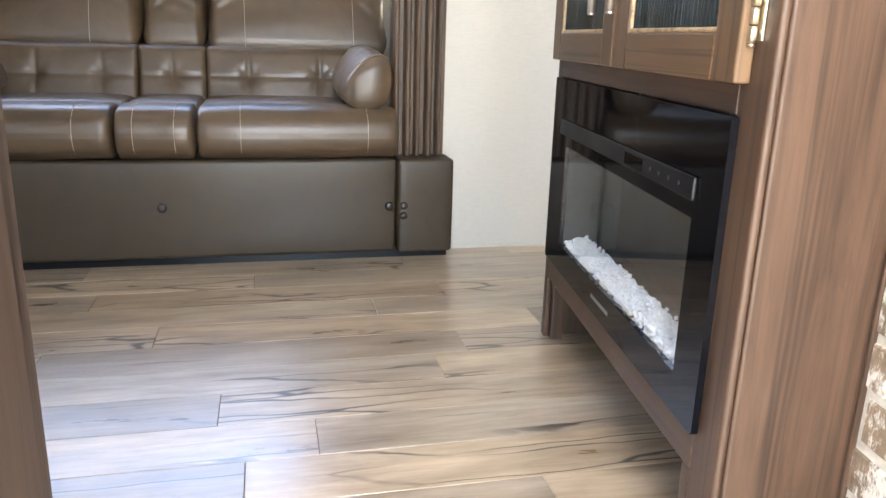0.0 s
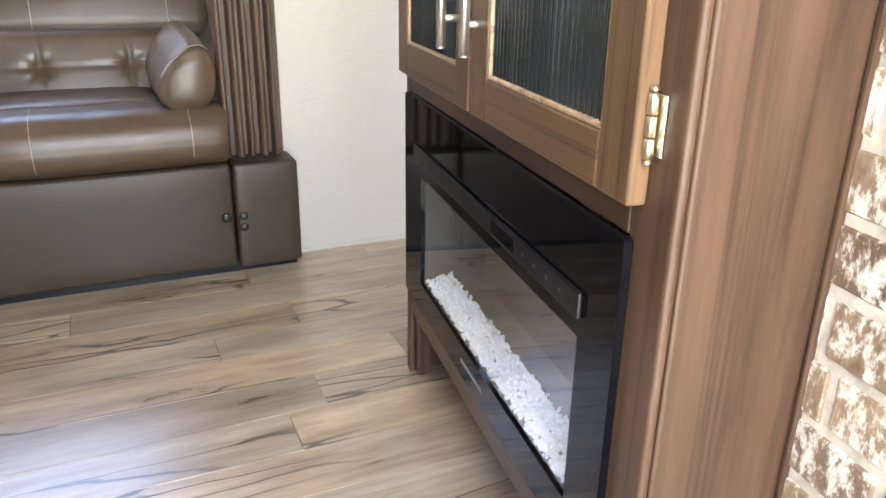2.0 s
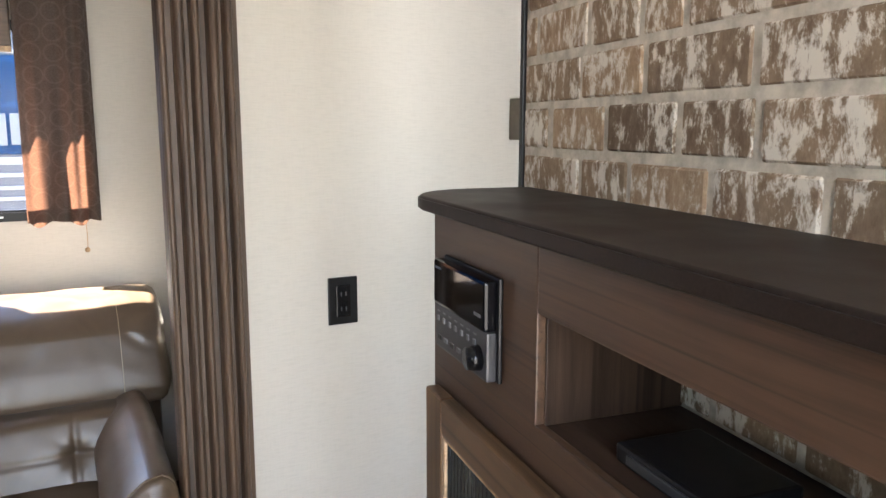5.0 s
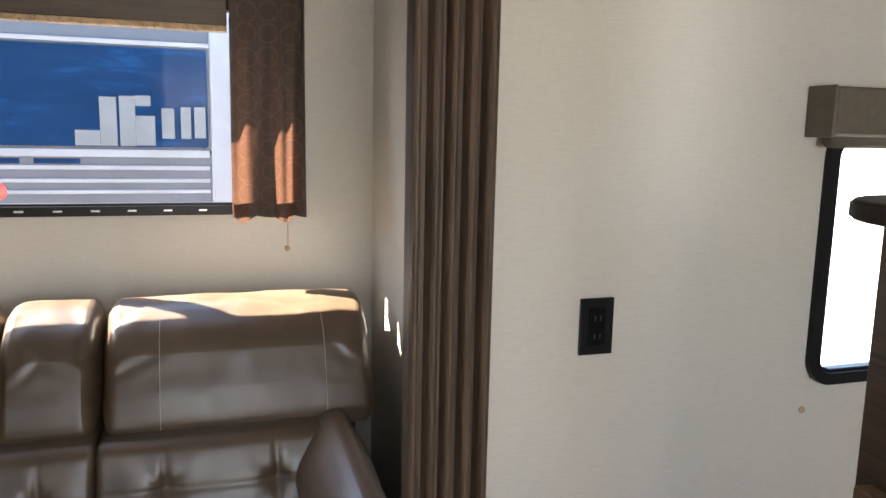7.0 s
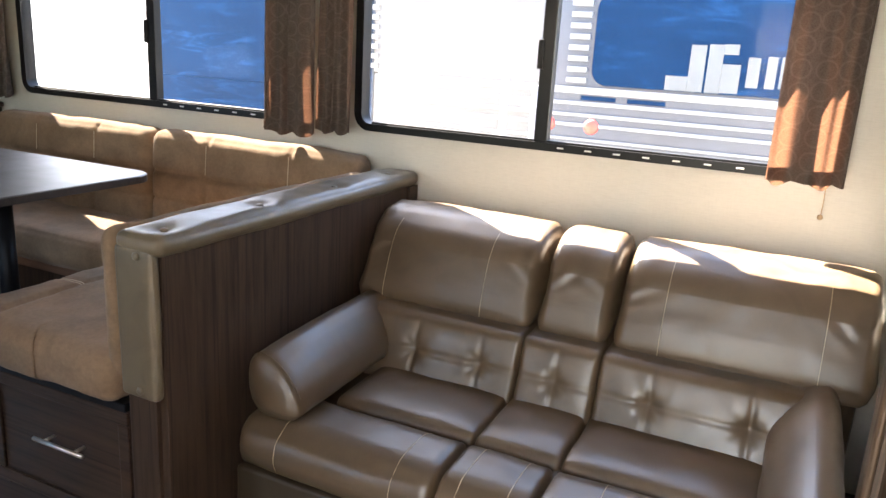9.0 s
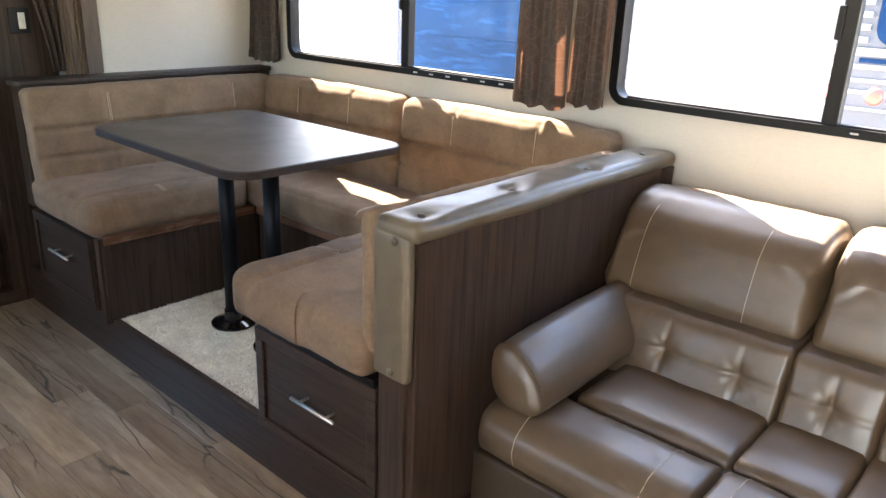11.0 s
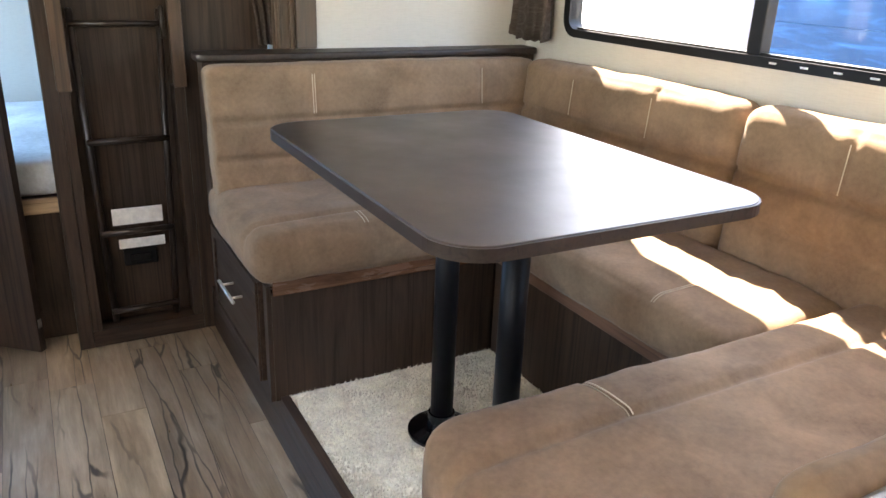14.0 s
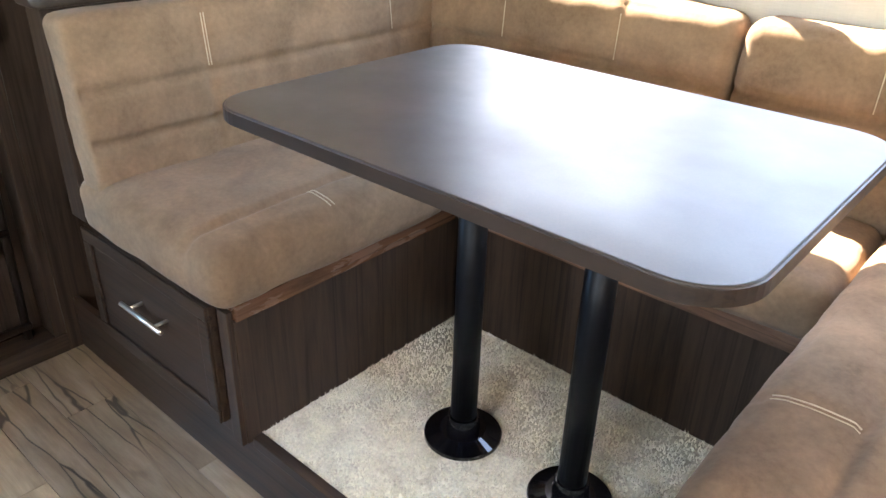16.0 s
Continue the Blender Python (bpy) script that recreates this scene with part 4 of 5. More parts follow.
part("pad", cushion(-0.850, -0.796, 2.385, 3.45, 0.60, 0.960, 0.035, (0.010, 0.002, 0.002), (4, 40, 14), 0.005, None, 43), M_SUEDE, c5, smooth=True)

divider = thing("dinette_partition", (-0.735, 2.98, 0.0), "dark wood partition with a buttoned khaki vinyl cap beside the sofa", "partition")
part("board", box(-0.790, -0.684, 2.410, 3.575, 0.0, 0.918, 0.003), M_DARK_V, divider)
part("front_trim", box(-0.792, -0.706, 2.398, 2.412, 0.166, 0.575, 0.003), M_DARK_V, divider)
def cap_dimples(p):
    if p.z > 0.93:
        for y in (2.457, 2.79, 3.14, 3.46):
            p.z -= 0.012 * math.exp(-((p.x + 0.725) ** 2 + (p.y - y) ** 2) / 0.0009)
    return p


part("top_cap", cushion(-0.803, -0.668, 2.388, 3.580, 0.914, 0.960, 0.020, (0.004, 0.004, 0.008), (10, 110, 2), 0.003, cap_dimples, 45), M_KHAKI, divider, "padded khaki vinyl cap", True)
part("end_cap", cushion(-0.800, -0.690, 2.384, 2.412, 0.575, 0.932, 0.012, (0.003, 0.005, 0), (6, 2, 14), 0.002, None, 46), M_KHAKI, divider, "padded khaki vinyl end strip", True)
for p, ax in (((-0.722, 2.457, 0.9585), 2), ((-0.728, 2.79, 0.9585), 2), ((-0.730, 3.14, 0.9585), 2), ((-0.728, 3.46, 0.9585), 2), ((-0.728, 2.380, 0.914), 1), ((-0.735, 2.380, 0.598), 1)):
    part("button", button(p, ax, 0.010), M_STUD, divider, smooth=True)
part("far_edge", box(-0.700, -0.672, 3.52, 3.578, 0.166, 0.913, 0.003), M_DARK_V, divider)

table = thing("dinette_table", (-1.85, 2.76, 0.177), "dark laminate dinette table with rounded corners on two posts", "table")
outline = rounded(-2.315, -1.390, 2.425, 3.088, [0.085, 0.085, 0.085, 0.085], 10)
part("tabletop", slab(outline, 0.902, 0.927, 0.003), M_TABLE, table, "dark brown laminate top", "sides")
edge_in = rounded(-2.313, -1.392, 2.427, 3.086, [0.083] * 4, 10)
edge_out = rounded(-2.318, -1.387, 2.422, 3.091, [0.088] * 4, 10)
part("edge_band", ring(edge_out, edge_in, 0.903, 0.9245, lambda a, b, d: (a, b, d)), M_LAMEDGE, table, "brown edge band")
for x in (-1.986, -1.709):
    leg = part("post", tube((x, 2.757, 0.20), (x, 2.757, 0.884), 0.0285, 24), M_POST, table, "black metal post", True)
    part("top_flange", tube((x, 2.757, 0.879), (x, 2.757, 0.902), 0.035, 28, r2=0.075), M_BLACKMETAL, leg, smooth=True)
    f = tube((x, 2.757, 0.178), (x, 2.757, 0.186), 0.085, 36)
    tube((x, 2.757, 0.186), (x, 2.757, 0.198), 0.083, 36, f, 0.050)
    tube((x, 2.757, 0.198), (x, 2.757, 0.235), 0.037, 28, f, 0.034)
    part("floor_flange", f, M_FLANGE, leg, "glossy black round floor flange")

# ---- entertainment cabinet, turned slightly to the room ----
CAB = (0.945, 1.860, 0.0)
TURN = -97.5                 # own x runs along the front towards the entry, own y into the cabinet
CD = 0.184                   # depth
cab = thing("fireplace_cabinet", CAB, "walnut entertainment cabinet with glass doors and an open shelf", "cabinet", turn=TURN)


def cpart(name, bm, material, label="", parent=None, smooth=False):
    return part(name, bm, material, parent or cab, label, smooth, True)


U0, U1 = -0.100, 0.814
M_CAB_V, M_CAB_X = M_WALNUT_V, M_WALNUT_X
cpart("end_panel", cushion(0.7945, U1, 0.012, CD, 0.0, 1.2425, 0.004, n=(2, 2, 2)), M_CAB_V)
cpart("scribe_strip", box(0.8145, 0.8205, CD - 0.022, CD, 0.0, 1.2425, 0.002), M_CAB_V)
cpart("stile", cushion(0.744, U1, 0.0, 0.0115, 0.0, 1.2425, 0.0055, n=(2, 2, 2)), M_CAB_V, "walnut stile with a rounded edge")
cpart("far_panel", box(U0, U0 + 0.018, 0.012, CD, 0.0, 1.2425, 0.002), M_CAB_V)
cpart("far_stile", box(U0, -0.0725, 0.0, 0.0115, 0.0, 0.986, 0.003), M_CAB_V)
cpart("leg", box(U0 + 0.001, -0.050, 0.012, 0.040, 0.0, 0.150, 0.003), M_CAB_V)
cpart("leg", box(0.722, 0.7435, 0.0, 0.040, 0.0, 0.150, 0.003), M_CAB_V)
cpart("bottom_rail", box(-0.072, 0.7435, 0.0, 0.0115, 0.150, 0.205, 0.002), M_CAB_X)
cpart("middle_rail", box(-0.072, 0.7435, 0.0, 0.0115, 0.610, 0.645, 0.002), M_CAB_X)
cpart("shelf_rail", box(U0, 0.7435, 0.0, 0.0115, 0.9865, 1.050, 0.002), M_CAB_X)
cpart("top_rail", box(0.2065, 0.7435, 0.0, 0.0115, 1.168, 1.2425, 0.002), M_CAB_X)
cpart("radio_panel", box(U0, 0.206, 0.0, 0.0115, 1.0465, 1.2425, 0.002), M_CAB_X)
cpart("divider", box(0.188, 0.206, 0.012, CD, 1.047, 1.242, 0.001), M_DARK_V)
cpart("shelf", box(-0.06, 0.794, 0.012, CD, 1.026, 1.0465, 0.002), M_DARK_X, "dark open shelf")
cpart("bottom", box(-0.06, 0.794, 0.012, CD, 0.150, 0.168, 0.001), M_CAB_X)
cpart("inner_shelf", box(-0.06, 0.794, 0.012, CD, 0.622, 0.640, 0.001), M_DARK_X)
cpart("back_panel", box(-0.06, 0.794, CD - 0.006, CD - 0.001, 0.170, 1.025, 0), M_DARK_V)

top = thing("cabinet_top", CAB, "dark brown laminate counter with rounded corners on the cabinet", "counter", turn=TURN)
cpart("surface", slab(rounded(-0.185, 0.875, -0.024, CD + 0.002, [0.11, 0.075, 0, 0.02], 14), 1.243, 1.263, 0.004), M_LAMINATE, parent=top, smooth="sides")
edge_out = rounded(-0.187, 0.877, -0.026, CD + 0.0015, [0.112, 0.077, 0, 0.021], 14)
edge_in = rounded(-0.1845, 0.8745, -0.0235, CD + 0.001, [0.1095, 0.0745, 0, 0.0195], 14)
cpart("edge_band", ring(edge_out, edge_in, 1.2465, 1.2595, lambda a, b, d: (a, b, d)), M_LAMINATE, "dark edge band", top)


def ribbed(x0, x1, z0, z1, y, pitch=0.0115):
    """Reeded glass: upright ribs."""
    bm = bmesh.new()
    n = int((x1 - x0) / pitch) * 6
    low, high = [], []
    for i in range(n + 1):
        x = x0 + (x1 - x0) * i / n
        d = -0.0048 * abs(math.sin(math.pi * (x - x0) / pitch))
        low.append(bm.verts.new((x, y + d, z0)))
        high.append(bm.verts.new((x, y + d, z1)))
    for i in range(n):
        bm.faces.new((low[i], low[i + 1], high[i + 1], high[i]))
    return bm


def glass_door(x0, x1, handle_x, hinge_x):
    z0, z1, y0 = 0.646, 1.002, -0.021
    w = 0.060
    d = cpart("door", box(x0 + w - 0.008, x1 - w + 0.008, -0.0075, -0.0045, z0 + 0.05, z1 - 0.05, 0), M_BLACK, "maple-framed reeded glass door")
    for nm, a, b, c, e, mt in (("door_stile", x0, x0 + w, z0, z1, M_DOORWOOD), ("door_stile", x1 - w, x1, z0, z1, M_DOORWOOD), ("door_rail", x0 + w + 0.0005, x1 - w - 0.0005, z0, z0 + 0.055, M_DOORWOOD_X), ("door_rail", x0 + w + 0.0005, x1 - w - 0.0005, z1 - 0.050, z1, M_DOORWOOD_X)):
        cpart(nm, box(a, b, y0, -0.001, c, e, 0.004, 3), mt, parent=d)
    i0, i1, k0, k1 = x0 + w, x1 - w, z0 + 0.055, z1 - 0.050
    for a, b, c, e in ((i0, i0 + 0.006, k0, k1), (i1 - 0.006, i1, k0, k1), (i0 + 0.0065, i1 - 0.0065, k0, k0 + 0.006), (i0 + 0.0065, i1 - 0.0065, k1 - 0.006, k1)):
        cpart("bead", box(a, b, y0 + 0.003, y0 + 0.012, c, e, 0.002), M_PALEWOOD, "golden inner bead", d)
    cpart("reeded_glass", ribbed(i0 + 0.004, i1 - 0.004, k0 + 0.003, k1 - 0.003, -0.010), M_REED, "reeded glass", d, True)
    h = bar((handle_x, y0 - 0.028, 0.728), (handle_x, y0 - 0.028, 0.902), 0.0070)
    for z in (0.769, 0.861):
        tube((handle_x, y0 - 0.028, z), (handle_x, y0 + 0.001, z), 0.0048, bm=h)
    cpart("handle", h, M_CHROME, "brushed nickel bar handle", d, True)
    if hinge_x is not None:
        for z in (0.686, 0.880):
            g = box(hinge_x + 0.0005, hinge_x + 0.0135, -0.0030, -0.0004, z + 0.006, z + 0.058, 0.0008)
            for k in range(3):
                tube((hinge_x + 0.004, -0.009, z + 0.004 + 0.019 * k), (hinge_x + 0.004, -0.009, z + 0.021 + 0.019 * k), 0.0046, 12, g)
            for k in (z + 0.001, z + 0.063):
                button((hinge_x + 0.004, -0.009, k), 2, 0.0042, g)
            for k in (z + 0.016, z + 0.048):
                button((hinge_x + 0.0108, -0.0032, k), 1, 0.0026, g)
            cpart("hinge", g, M_BRASS, "brass hinge", d, True)
    return d


def reed_material():
    m = Nodes("reeded_grey_glass")
    v = m.coords((1, 1, 1))
    n = m.noise(v, 3.0)
    c = m.ramp(n, (0.3, (0.016, 0.020, 0.019)), (0.7, (0.028, 0.034, 0.032)))
    m.bsdf.inputs["Coat Weight"].default_value = 1.0
    m.bsdf.inputs["Coat IOR"].default_value = 2.0
    return m.finish(c, 0.08, 0.0, 1.0)


M_REED = reed_material()
glass_door(-0.078, 0.330, 0.292, None)
glass_door(0.340, 0.771, 0.394, 0.772)

# electric fireplace set into the cabinet
fire = thing("electric_fireplace", CAB, "black glass electric fireplace with a bed of white crystals", "fireplace", turn=TURN)
FZ0, FZ1, FX0, FX1 = 0.206, 0.609, -0.072, 0.757
IX0, IX1, IZ0, IZ1 = 0.045, 0.683, 0.262, 0.474
fy0, fy1 = -0.010, -0.0005
cpart("glass_border", ring(rounded(FX0, FX1, FZ0, FZ1, [0.005] * 4, 3), rounded(IX0, IX1, IZ0, IZ1, [0.002] * 4, 3), fy0, fy1, lambda a, b, d: (a, d, b)), M_BLACKGLASS, parent=fire)
cpart("front_glass", pane_y(IX0 + 0.001, IX1 - 0.001, -0.006, IZ0 + 0.001, IZ1 - 0.001), M_CLEAR, "clear front glass", fire)
bm = box(IX0, IX1, 0.118, 0.122, IZ0 - 0.01, IZ1 + 0.03, 0)
box(IX0 - 0.006, IX0 - 0.002, 0.0, 0.122, IZ0 - 0.01, IZ1 + 0.03, 0, bm=bm)
box(IX1 + 0.002, IX1 + 0.006, 0.0, 0.122, IZ0 - 0.01, IZ1 + 0.03, 0, bm=bm)
box(IX0, IX1, 0.0, 0.122, IZ0 - 0.014, IZ0 - 0.01, 0, bm=bm)
box(IX0, IX1, 0.0, 0.122, IZ1 + 0.03, IZ1 + 0.034, 0, bm=bm)
cpart("firebox", bm, M_FIREBACK, "dark grey firebox", fire)
cpart("control_strip", box(0.010, 0.690, -0.016, -0.0105, 0.497, 0.527, 0.003), M_BLACK, "charcoal control strip", fire)
for k in range(4):
    x = 0.54 + k * 0.035
    cpart("touch_button", tube((x, -0.0165, 0.512), (x, -0.0158, 0.512), 0.003, 12), M_GREYPLASTIC, parent=fire)
cpart("display", box(0.43, 0.51, -0.0168, -0.0162, 0.503, 0.521, 0), M_BLACKGLASS, parent=fire)
cpart("maker_mark", box(0.30, 0.40, -0.0106, -0.0101, 0.232, 0.239, 0), M_BUTTON, "small pale mark", fire)
rng = random.Random(3)
bm = bmesh.new()
for _ in range(2300):
    x, yy = rng.uniform(IX0 + 0.008, IX1 - 0.008), rng.uniform(0.003, 0.050)
    s = rng.uniform(0.0028, 0.0060)
    z = IZ0 - 0.006 + rng.uniform(0.0, 0.016) + 0.012 * (yy / 0.050)
    own = bmesh.new()
    bmesh.ops.create_icosphere(own, subdivisions=1, radius=s, matrix=Matrix.LocRotScale((x, yy, z), Euler([rng.uniform(0, 6) for _ in range(3)]), (1.0, rng.uniform(0.6, 1.0), rng.uniform(0.5, 0.9))))
    joined(bm, own)
crystals = cpart("crystal_bed", bm, M_CRYSTAL, "white glass crystals", fire)
tagged(crystals, kind="stuff")

# radio in the cabinet
radio = thing("radio", (CAB[0], CAB[1], 0.008), "black built-in stereo with a grey button panel", "stereo", turn=TURN)
RU = -0.047
cpart("case", box(RU, RU + 0.175, -0.006, -0.0005, 1.060, 1.181, 0.003), M_BLACK, parent=radio)
cpart("display_face", box(RU + 0.004, RU + 0.171, -0.022, -0.0062, 1.120, 1.178, 0.004), M_BLACKGLASS, "glossy black display", radio)
cpart("button_face", box(RU + 0.004, RU + 0.171, -0.019, -0.0062, 1.062, 1.1195, 0.003), M_GREYPLASTIC, "grey button panel", radio)
for k in range(7):
    cpart("button", box(RU + 0.014 + k * 0.020, RU + 0.021 + k * 0.020, -0.0208, -0.0188, 1.098, 1.105, 0.001), M_BUTTON, parent=radio)
    cpart("print_mark", box(RU + 0.013 + k * 0.020, RU + 0.022 + k * 0.020, -0.0194, -0.0189, 1.110, 1.112, 0), M_BUTTON, parent=radio)
for k in range(5):
    cpart("button", box(RU + 0.016 + k * 0.022, RU + 0.028 + k * 0.022, -0.0206, -0.0188, 1.074, 1.080, 0.001), M_BUTTON if k % 2 else M_BLACK, parent=radio)
cpart("knob", tube((RU + 0.149, -0.019, 1.086), (RU + 0.149, -0.034, 1.086), 0.015, 24, r2=0.013), M_BLACKMETAL, "black volume knob", radio, True)
cpart("mark", box(RU + 0.012, RU + 0.034, -0.0226, -0.0221, 1.167, 1.170, 0), M_RVSILVER, parent=radio)
cpart("mark", box(RU + 0.142, RU + 0.161, -0.0226, -0.0221, 1.135, 1.139, 0), M_BUTTON, parent=radio)

dev = thing("cable_box", CAB, "small black electronic box lying on the open shelf", "electronics", turn=TURN)
cpart("case", box(0.30, 0.43, 0.035, 0.13, 1.0475, 1.066, 0.004), M_BLACK, parent=dev)
cpart("port_row", box(0.32, 0.41, 0.033, 0.0352, 1.052, 1.061, 0.001), M_GREYPLASTIC, parent=dev)
cpart("remote", box(0.437, 0.472, 0.06, 0.15, 1.0475, 1.056, 0.004), M_BLACKMETAL, "black remote beside it", dev)

# ---- brick partition ----
brick_wall = thing("wall_brick", CAB, "partition papered in brown whitewashed brick", "wall", kind="structure", turn=TURN - 1.3)
BU0, BU1 = -0.218, 1.47
cpart("core", box(BU0, BU1, CD + 0.0040, CD + 0.045, 0.0, ROOF, 0), M_MORTAR, parent=brick_wall)
cpart("edge_trim", box(BU0 - 0.012, BU0, CD - 0.002, CD + 0.049, 0.0, ROOF, 0.002), M_BLACK, "thin black edge trim", brick_wall)
BH, BL = 0.068, 0.150
TVU0, TVU1, TVZ = 0.317, 0.45, 1.478
plate = thing("tv_bracket", CAB, "black metal wall bracket on the brick", "bracket", turn=TURN)
cpart("plate", box(TVU0, TVU1, CD - 0.010, CD + 0.001, TVZ, TVZ + 0.20, 0.003), M_BLACKMETAL, parent=plate)
for x in (TVU0 + 0.02, (TVU0 + TVU1) / 2, TVU1 - 0.02):
    cpart("bolt", tube((x, CD - 0.014, TVZ + 0.022), (x, CD - 0.009, TVZ + 0.022), 0.006, 10), M_CHROME, parent=plate)
cpart("arm", box((TVU0 + TVU1) / 2 - 0.02, (TVU0 + TVU1) / 2 + 0.02, CD - 0.05, CD - 0.0105, TVZ + 0.06, TVZ + 0.19, 0.004), M_BLACKMETAL, parent=plate)

# ---- bunk room end ----
BX = -3.165
bunk = thing("bunk_wall", (BX, 2.35, 0.0), "dark wood bunk end panel with a recess for the ladder", "partition")
part("post", box(BX - 0.10, BX, 1.985, 2.030, 0.0, 1.44, 0.003), M_DARK_V, bunk)
part("recess_panel", box(BX - 0.10, BX - 0.085, 2.0305, 2.405, 0.06, 1.30, 0.001), M_DARK_V, bunk)
part("inner_stile", box(BX - 0.084, BX - 0.004, 2.0305, 2.062, 0.06, 0.885, 0.002), M_DARK_V, bunk)
part("inner_stile", box(BX - 0.084, BX - 0.004, 2.372, 2.405, 0.06, 0.885, 0.002), M_DARK_V, bunk)
part("bottom_rail", box(BX - 0.084, BX, 2.0305, 2.405, 0.0, 0.0595, 0.003), M_DARK_Y, bunk)
part("top_rail", box(BX - 0.084, BX, 2.0305, 2.405, 1.235, 1.385, 0.003), M_DARK_Y, bunk)
part("side_panel", box(BX - 0.10, BX - 0.002, 2.4055, 2.688, 0.0, 1.385, 0.002), M_DARK_V, bunk)
part("cap", box(BX - 0.13, BX + 0.012, 1.975, 2.66, 1.3855, 1.42, 0.005), M_DARK_Y, bunk)
for a, b in ((2.026, 2.068), (2.368, 2.408)):
    part("ladder_block", box(BX - 0.003, BX + 0.030, a, b, 0.888, 1.225, 0.003), M_WALNUT_V, bunk, "short upright wood block")
part("upper_panel", box(BX - 0.10, BX - 0.02, 2.62, 2.688, 1.3855, ROOF, 0.002), M_DARK_V, bunk)
drape = thing("bunk_curtain", (BX, 2.62, 1.1), "dark patterned curtain gathered in the bunk corner", "curtain")
bm = bmesh.new()
grid = []
for j in range(13):
    s = j / 12
    z = 1.02 + (ROOF - 1.04) * s
    line = []
    for i in range(25):
        t = i / 24
        yy = 2.705 - (0.06 + 0.34 * s ** 1.5) * (1 - t)
        line.append(bm.verts.new((BX + 0.045 + 0.012 * math.sin(t * 19 + s), yy, z)))
    grid.append(line)
for j in range(12):
    for i in range(24):
        bm.faces.new((grid[j][i], grid[j][i + 1], grid[j + 1][i + 1], grid[j + 1][i]))
part("cloth", bm, M_CURTAIN, drape, smooth=True)

ladder = thing("bunk_ladder", (BX, 2.2, 0.06), "dark bronze tube ladder stowed in the bunk panel", "ladder")
for y0, y1 in ((2.088, 2.112), (2.346, 2.318)):
    part("rail", bar((BX - 0.015, y0, 1.13), (BX - 0.045, y1, 0.062), 0.011), M_BRONZE, ladder, smooth=True)
for z, a, b in ((1.085, 2.080, 2.352), (0.718, 2.09, 2.345), (0.405, 2.095, 2.330), (0.12, 2.10, 2.325)):
    part("rung", bar((BX - 0.012, a, z), (BX - 0.012, b, z), 0.010), M_BRONZE, ladder, smooth=True)
part("hook", bar((BX - 0.004, 2.352, 1.14), (BX + 0.004, 2.352, 1.04), 0.008), M_BRONZE, ladder, smooth=True)
for (a, b, c, e, q), lbl in (((2.138, 2.300, 0.424, 0.482, 0.008), "white paper notice tucked behind a ladder rung"), ((2.150, 2.300, 0.338, 0.372, 0.004), "lower white paper slip behind a ladder rung")):
    solo("paper_notice", box(BX - 0.034, BX - 0.0325, a, b, c, e, 0), M_PAPER, lbl, "paper", "paper notices", base=(BX - 0.033, (a + b) / 2, c))
vent = thing("panel_latch", (BX - 0.08, 2.22, 0.257), "black recessed panel latch", "latch")
part("plate", box(BX - 0.0845, BX - 0.074, 2.164, 2.276, 0.257, 0.337, 0.006), M_BLACK, vent)
part("pull", box(BX - 0.0735, BX - 0.068, 2.185, 2.255, 0.272, 0.30, 0.004), M_BLACKMETAL, vent)
sw = thing("light_switch", (BX, 2.54, 1.175), "dark switch plate with a pale rocker on the bunk panel", "switch")
part("plate", box(BX - 0.002, BX + 0.006, 2.510, 2.590, 1.178, 1.284, 0.003), M_BLACK, sw)
part("rocker", box(BX + 0.0062, BX + 0.011, 2.545, 2.572, 1.198, 1.264, 0.002), M_WHITE, sw)

bed = thing("lower_bunk", (-3.9, 1.9, 0.0), "lower bunk bed with a pale mattress and a pine edge board", "bed")
part("edge_board", box(BX - 0.125, BX - 0.105, 1.50, 2.68, 0.470, 0.522, 0.003), M_PALEWOOD, bed, "pale pine edge board")
part("base", box(-4.5, BX - 0.14, 1.45, 2.68, 0.0, 0.470, 0.002), M_DARK_V, bed)
part("mattress", cushion(-4.5, BX - 0.13, 1.47, 2.675, 0.5225, 0.64, 0.03, (0, 0.004, 0.008), (12, 12, 3)), M_MATTRESS, bed, smooth=True)
bed2 = thing("upper_bunk", (-3.9, 1.9, 1.30), "upper bunk bed with a pale mattress", "bed")
part("base", box(-4.5, BX - 0.135, 1.45, 2.68, 1.30, 1.385, 0.002), M_DARK_Y, bed2)
part("mattress", cushion(-4.5, BX - 0.12, 1.47, 2.675, 1.39, 1.47, 0.03, (0, 0.004, 0.006), (12, 12, 3)), M_MATTRESS, bed2, smooth=True)

bdoor = thing("bunk_door", (-3.18, 1.865, 0.0), "dark wood bunk room door standing open", "door", turn=49.6)
part("leaf", box(-0.60, 0.0, 0.0, 0.028, 0.012, 1.92, 0.002), M_DARK_V, bdoor, local=True)
hk = part("lever", bar((-0.10, -0.045, 0.985), (-0.03, -0.045, 0.985), 0.008), M_CHROME, bdoor, "chrome lever", True, True)
part("rose", tube((-0.035, 0.001, 0.985), (-0.035, -0.012, 0.985), 0.025, 20), M_CHROME, hk, smooth=True, local=True)
part("stem", tube((-0.035, -0.01, 0.985), (-0.035, -0.05, 0.985), 0.008, 14), M_CHROME, hk, smooth=True, local=True)
part("strike", box(-0.004, 0.002, 0.006, 0.022, 0.10, 0.13, 0.001), M_CHROME, bdoor, local=True)
bm = box(BX - 0.09, BX - 0.03, NY, 1.15, 0, ROOF, 0)
box(BX - 0.09, BX - 0.03, 1.15, 1.984, 1.93, ROOF, 0, bm=bm)
structure("wall_bunk", bm, M_DARK_V, "dark wood partition of the bunk room")

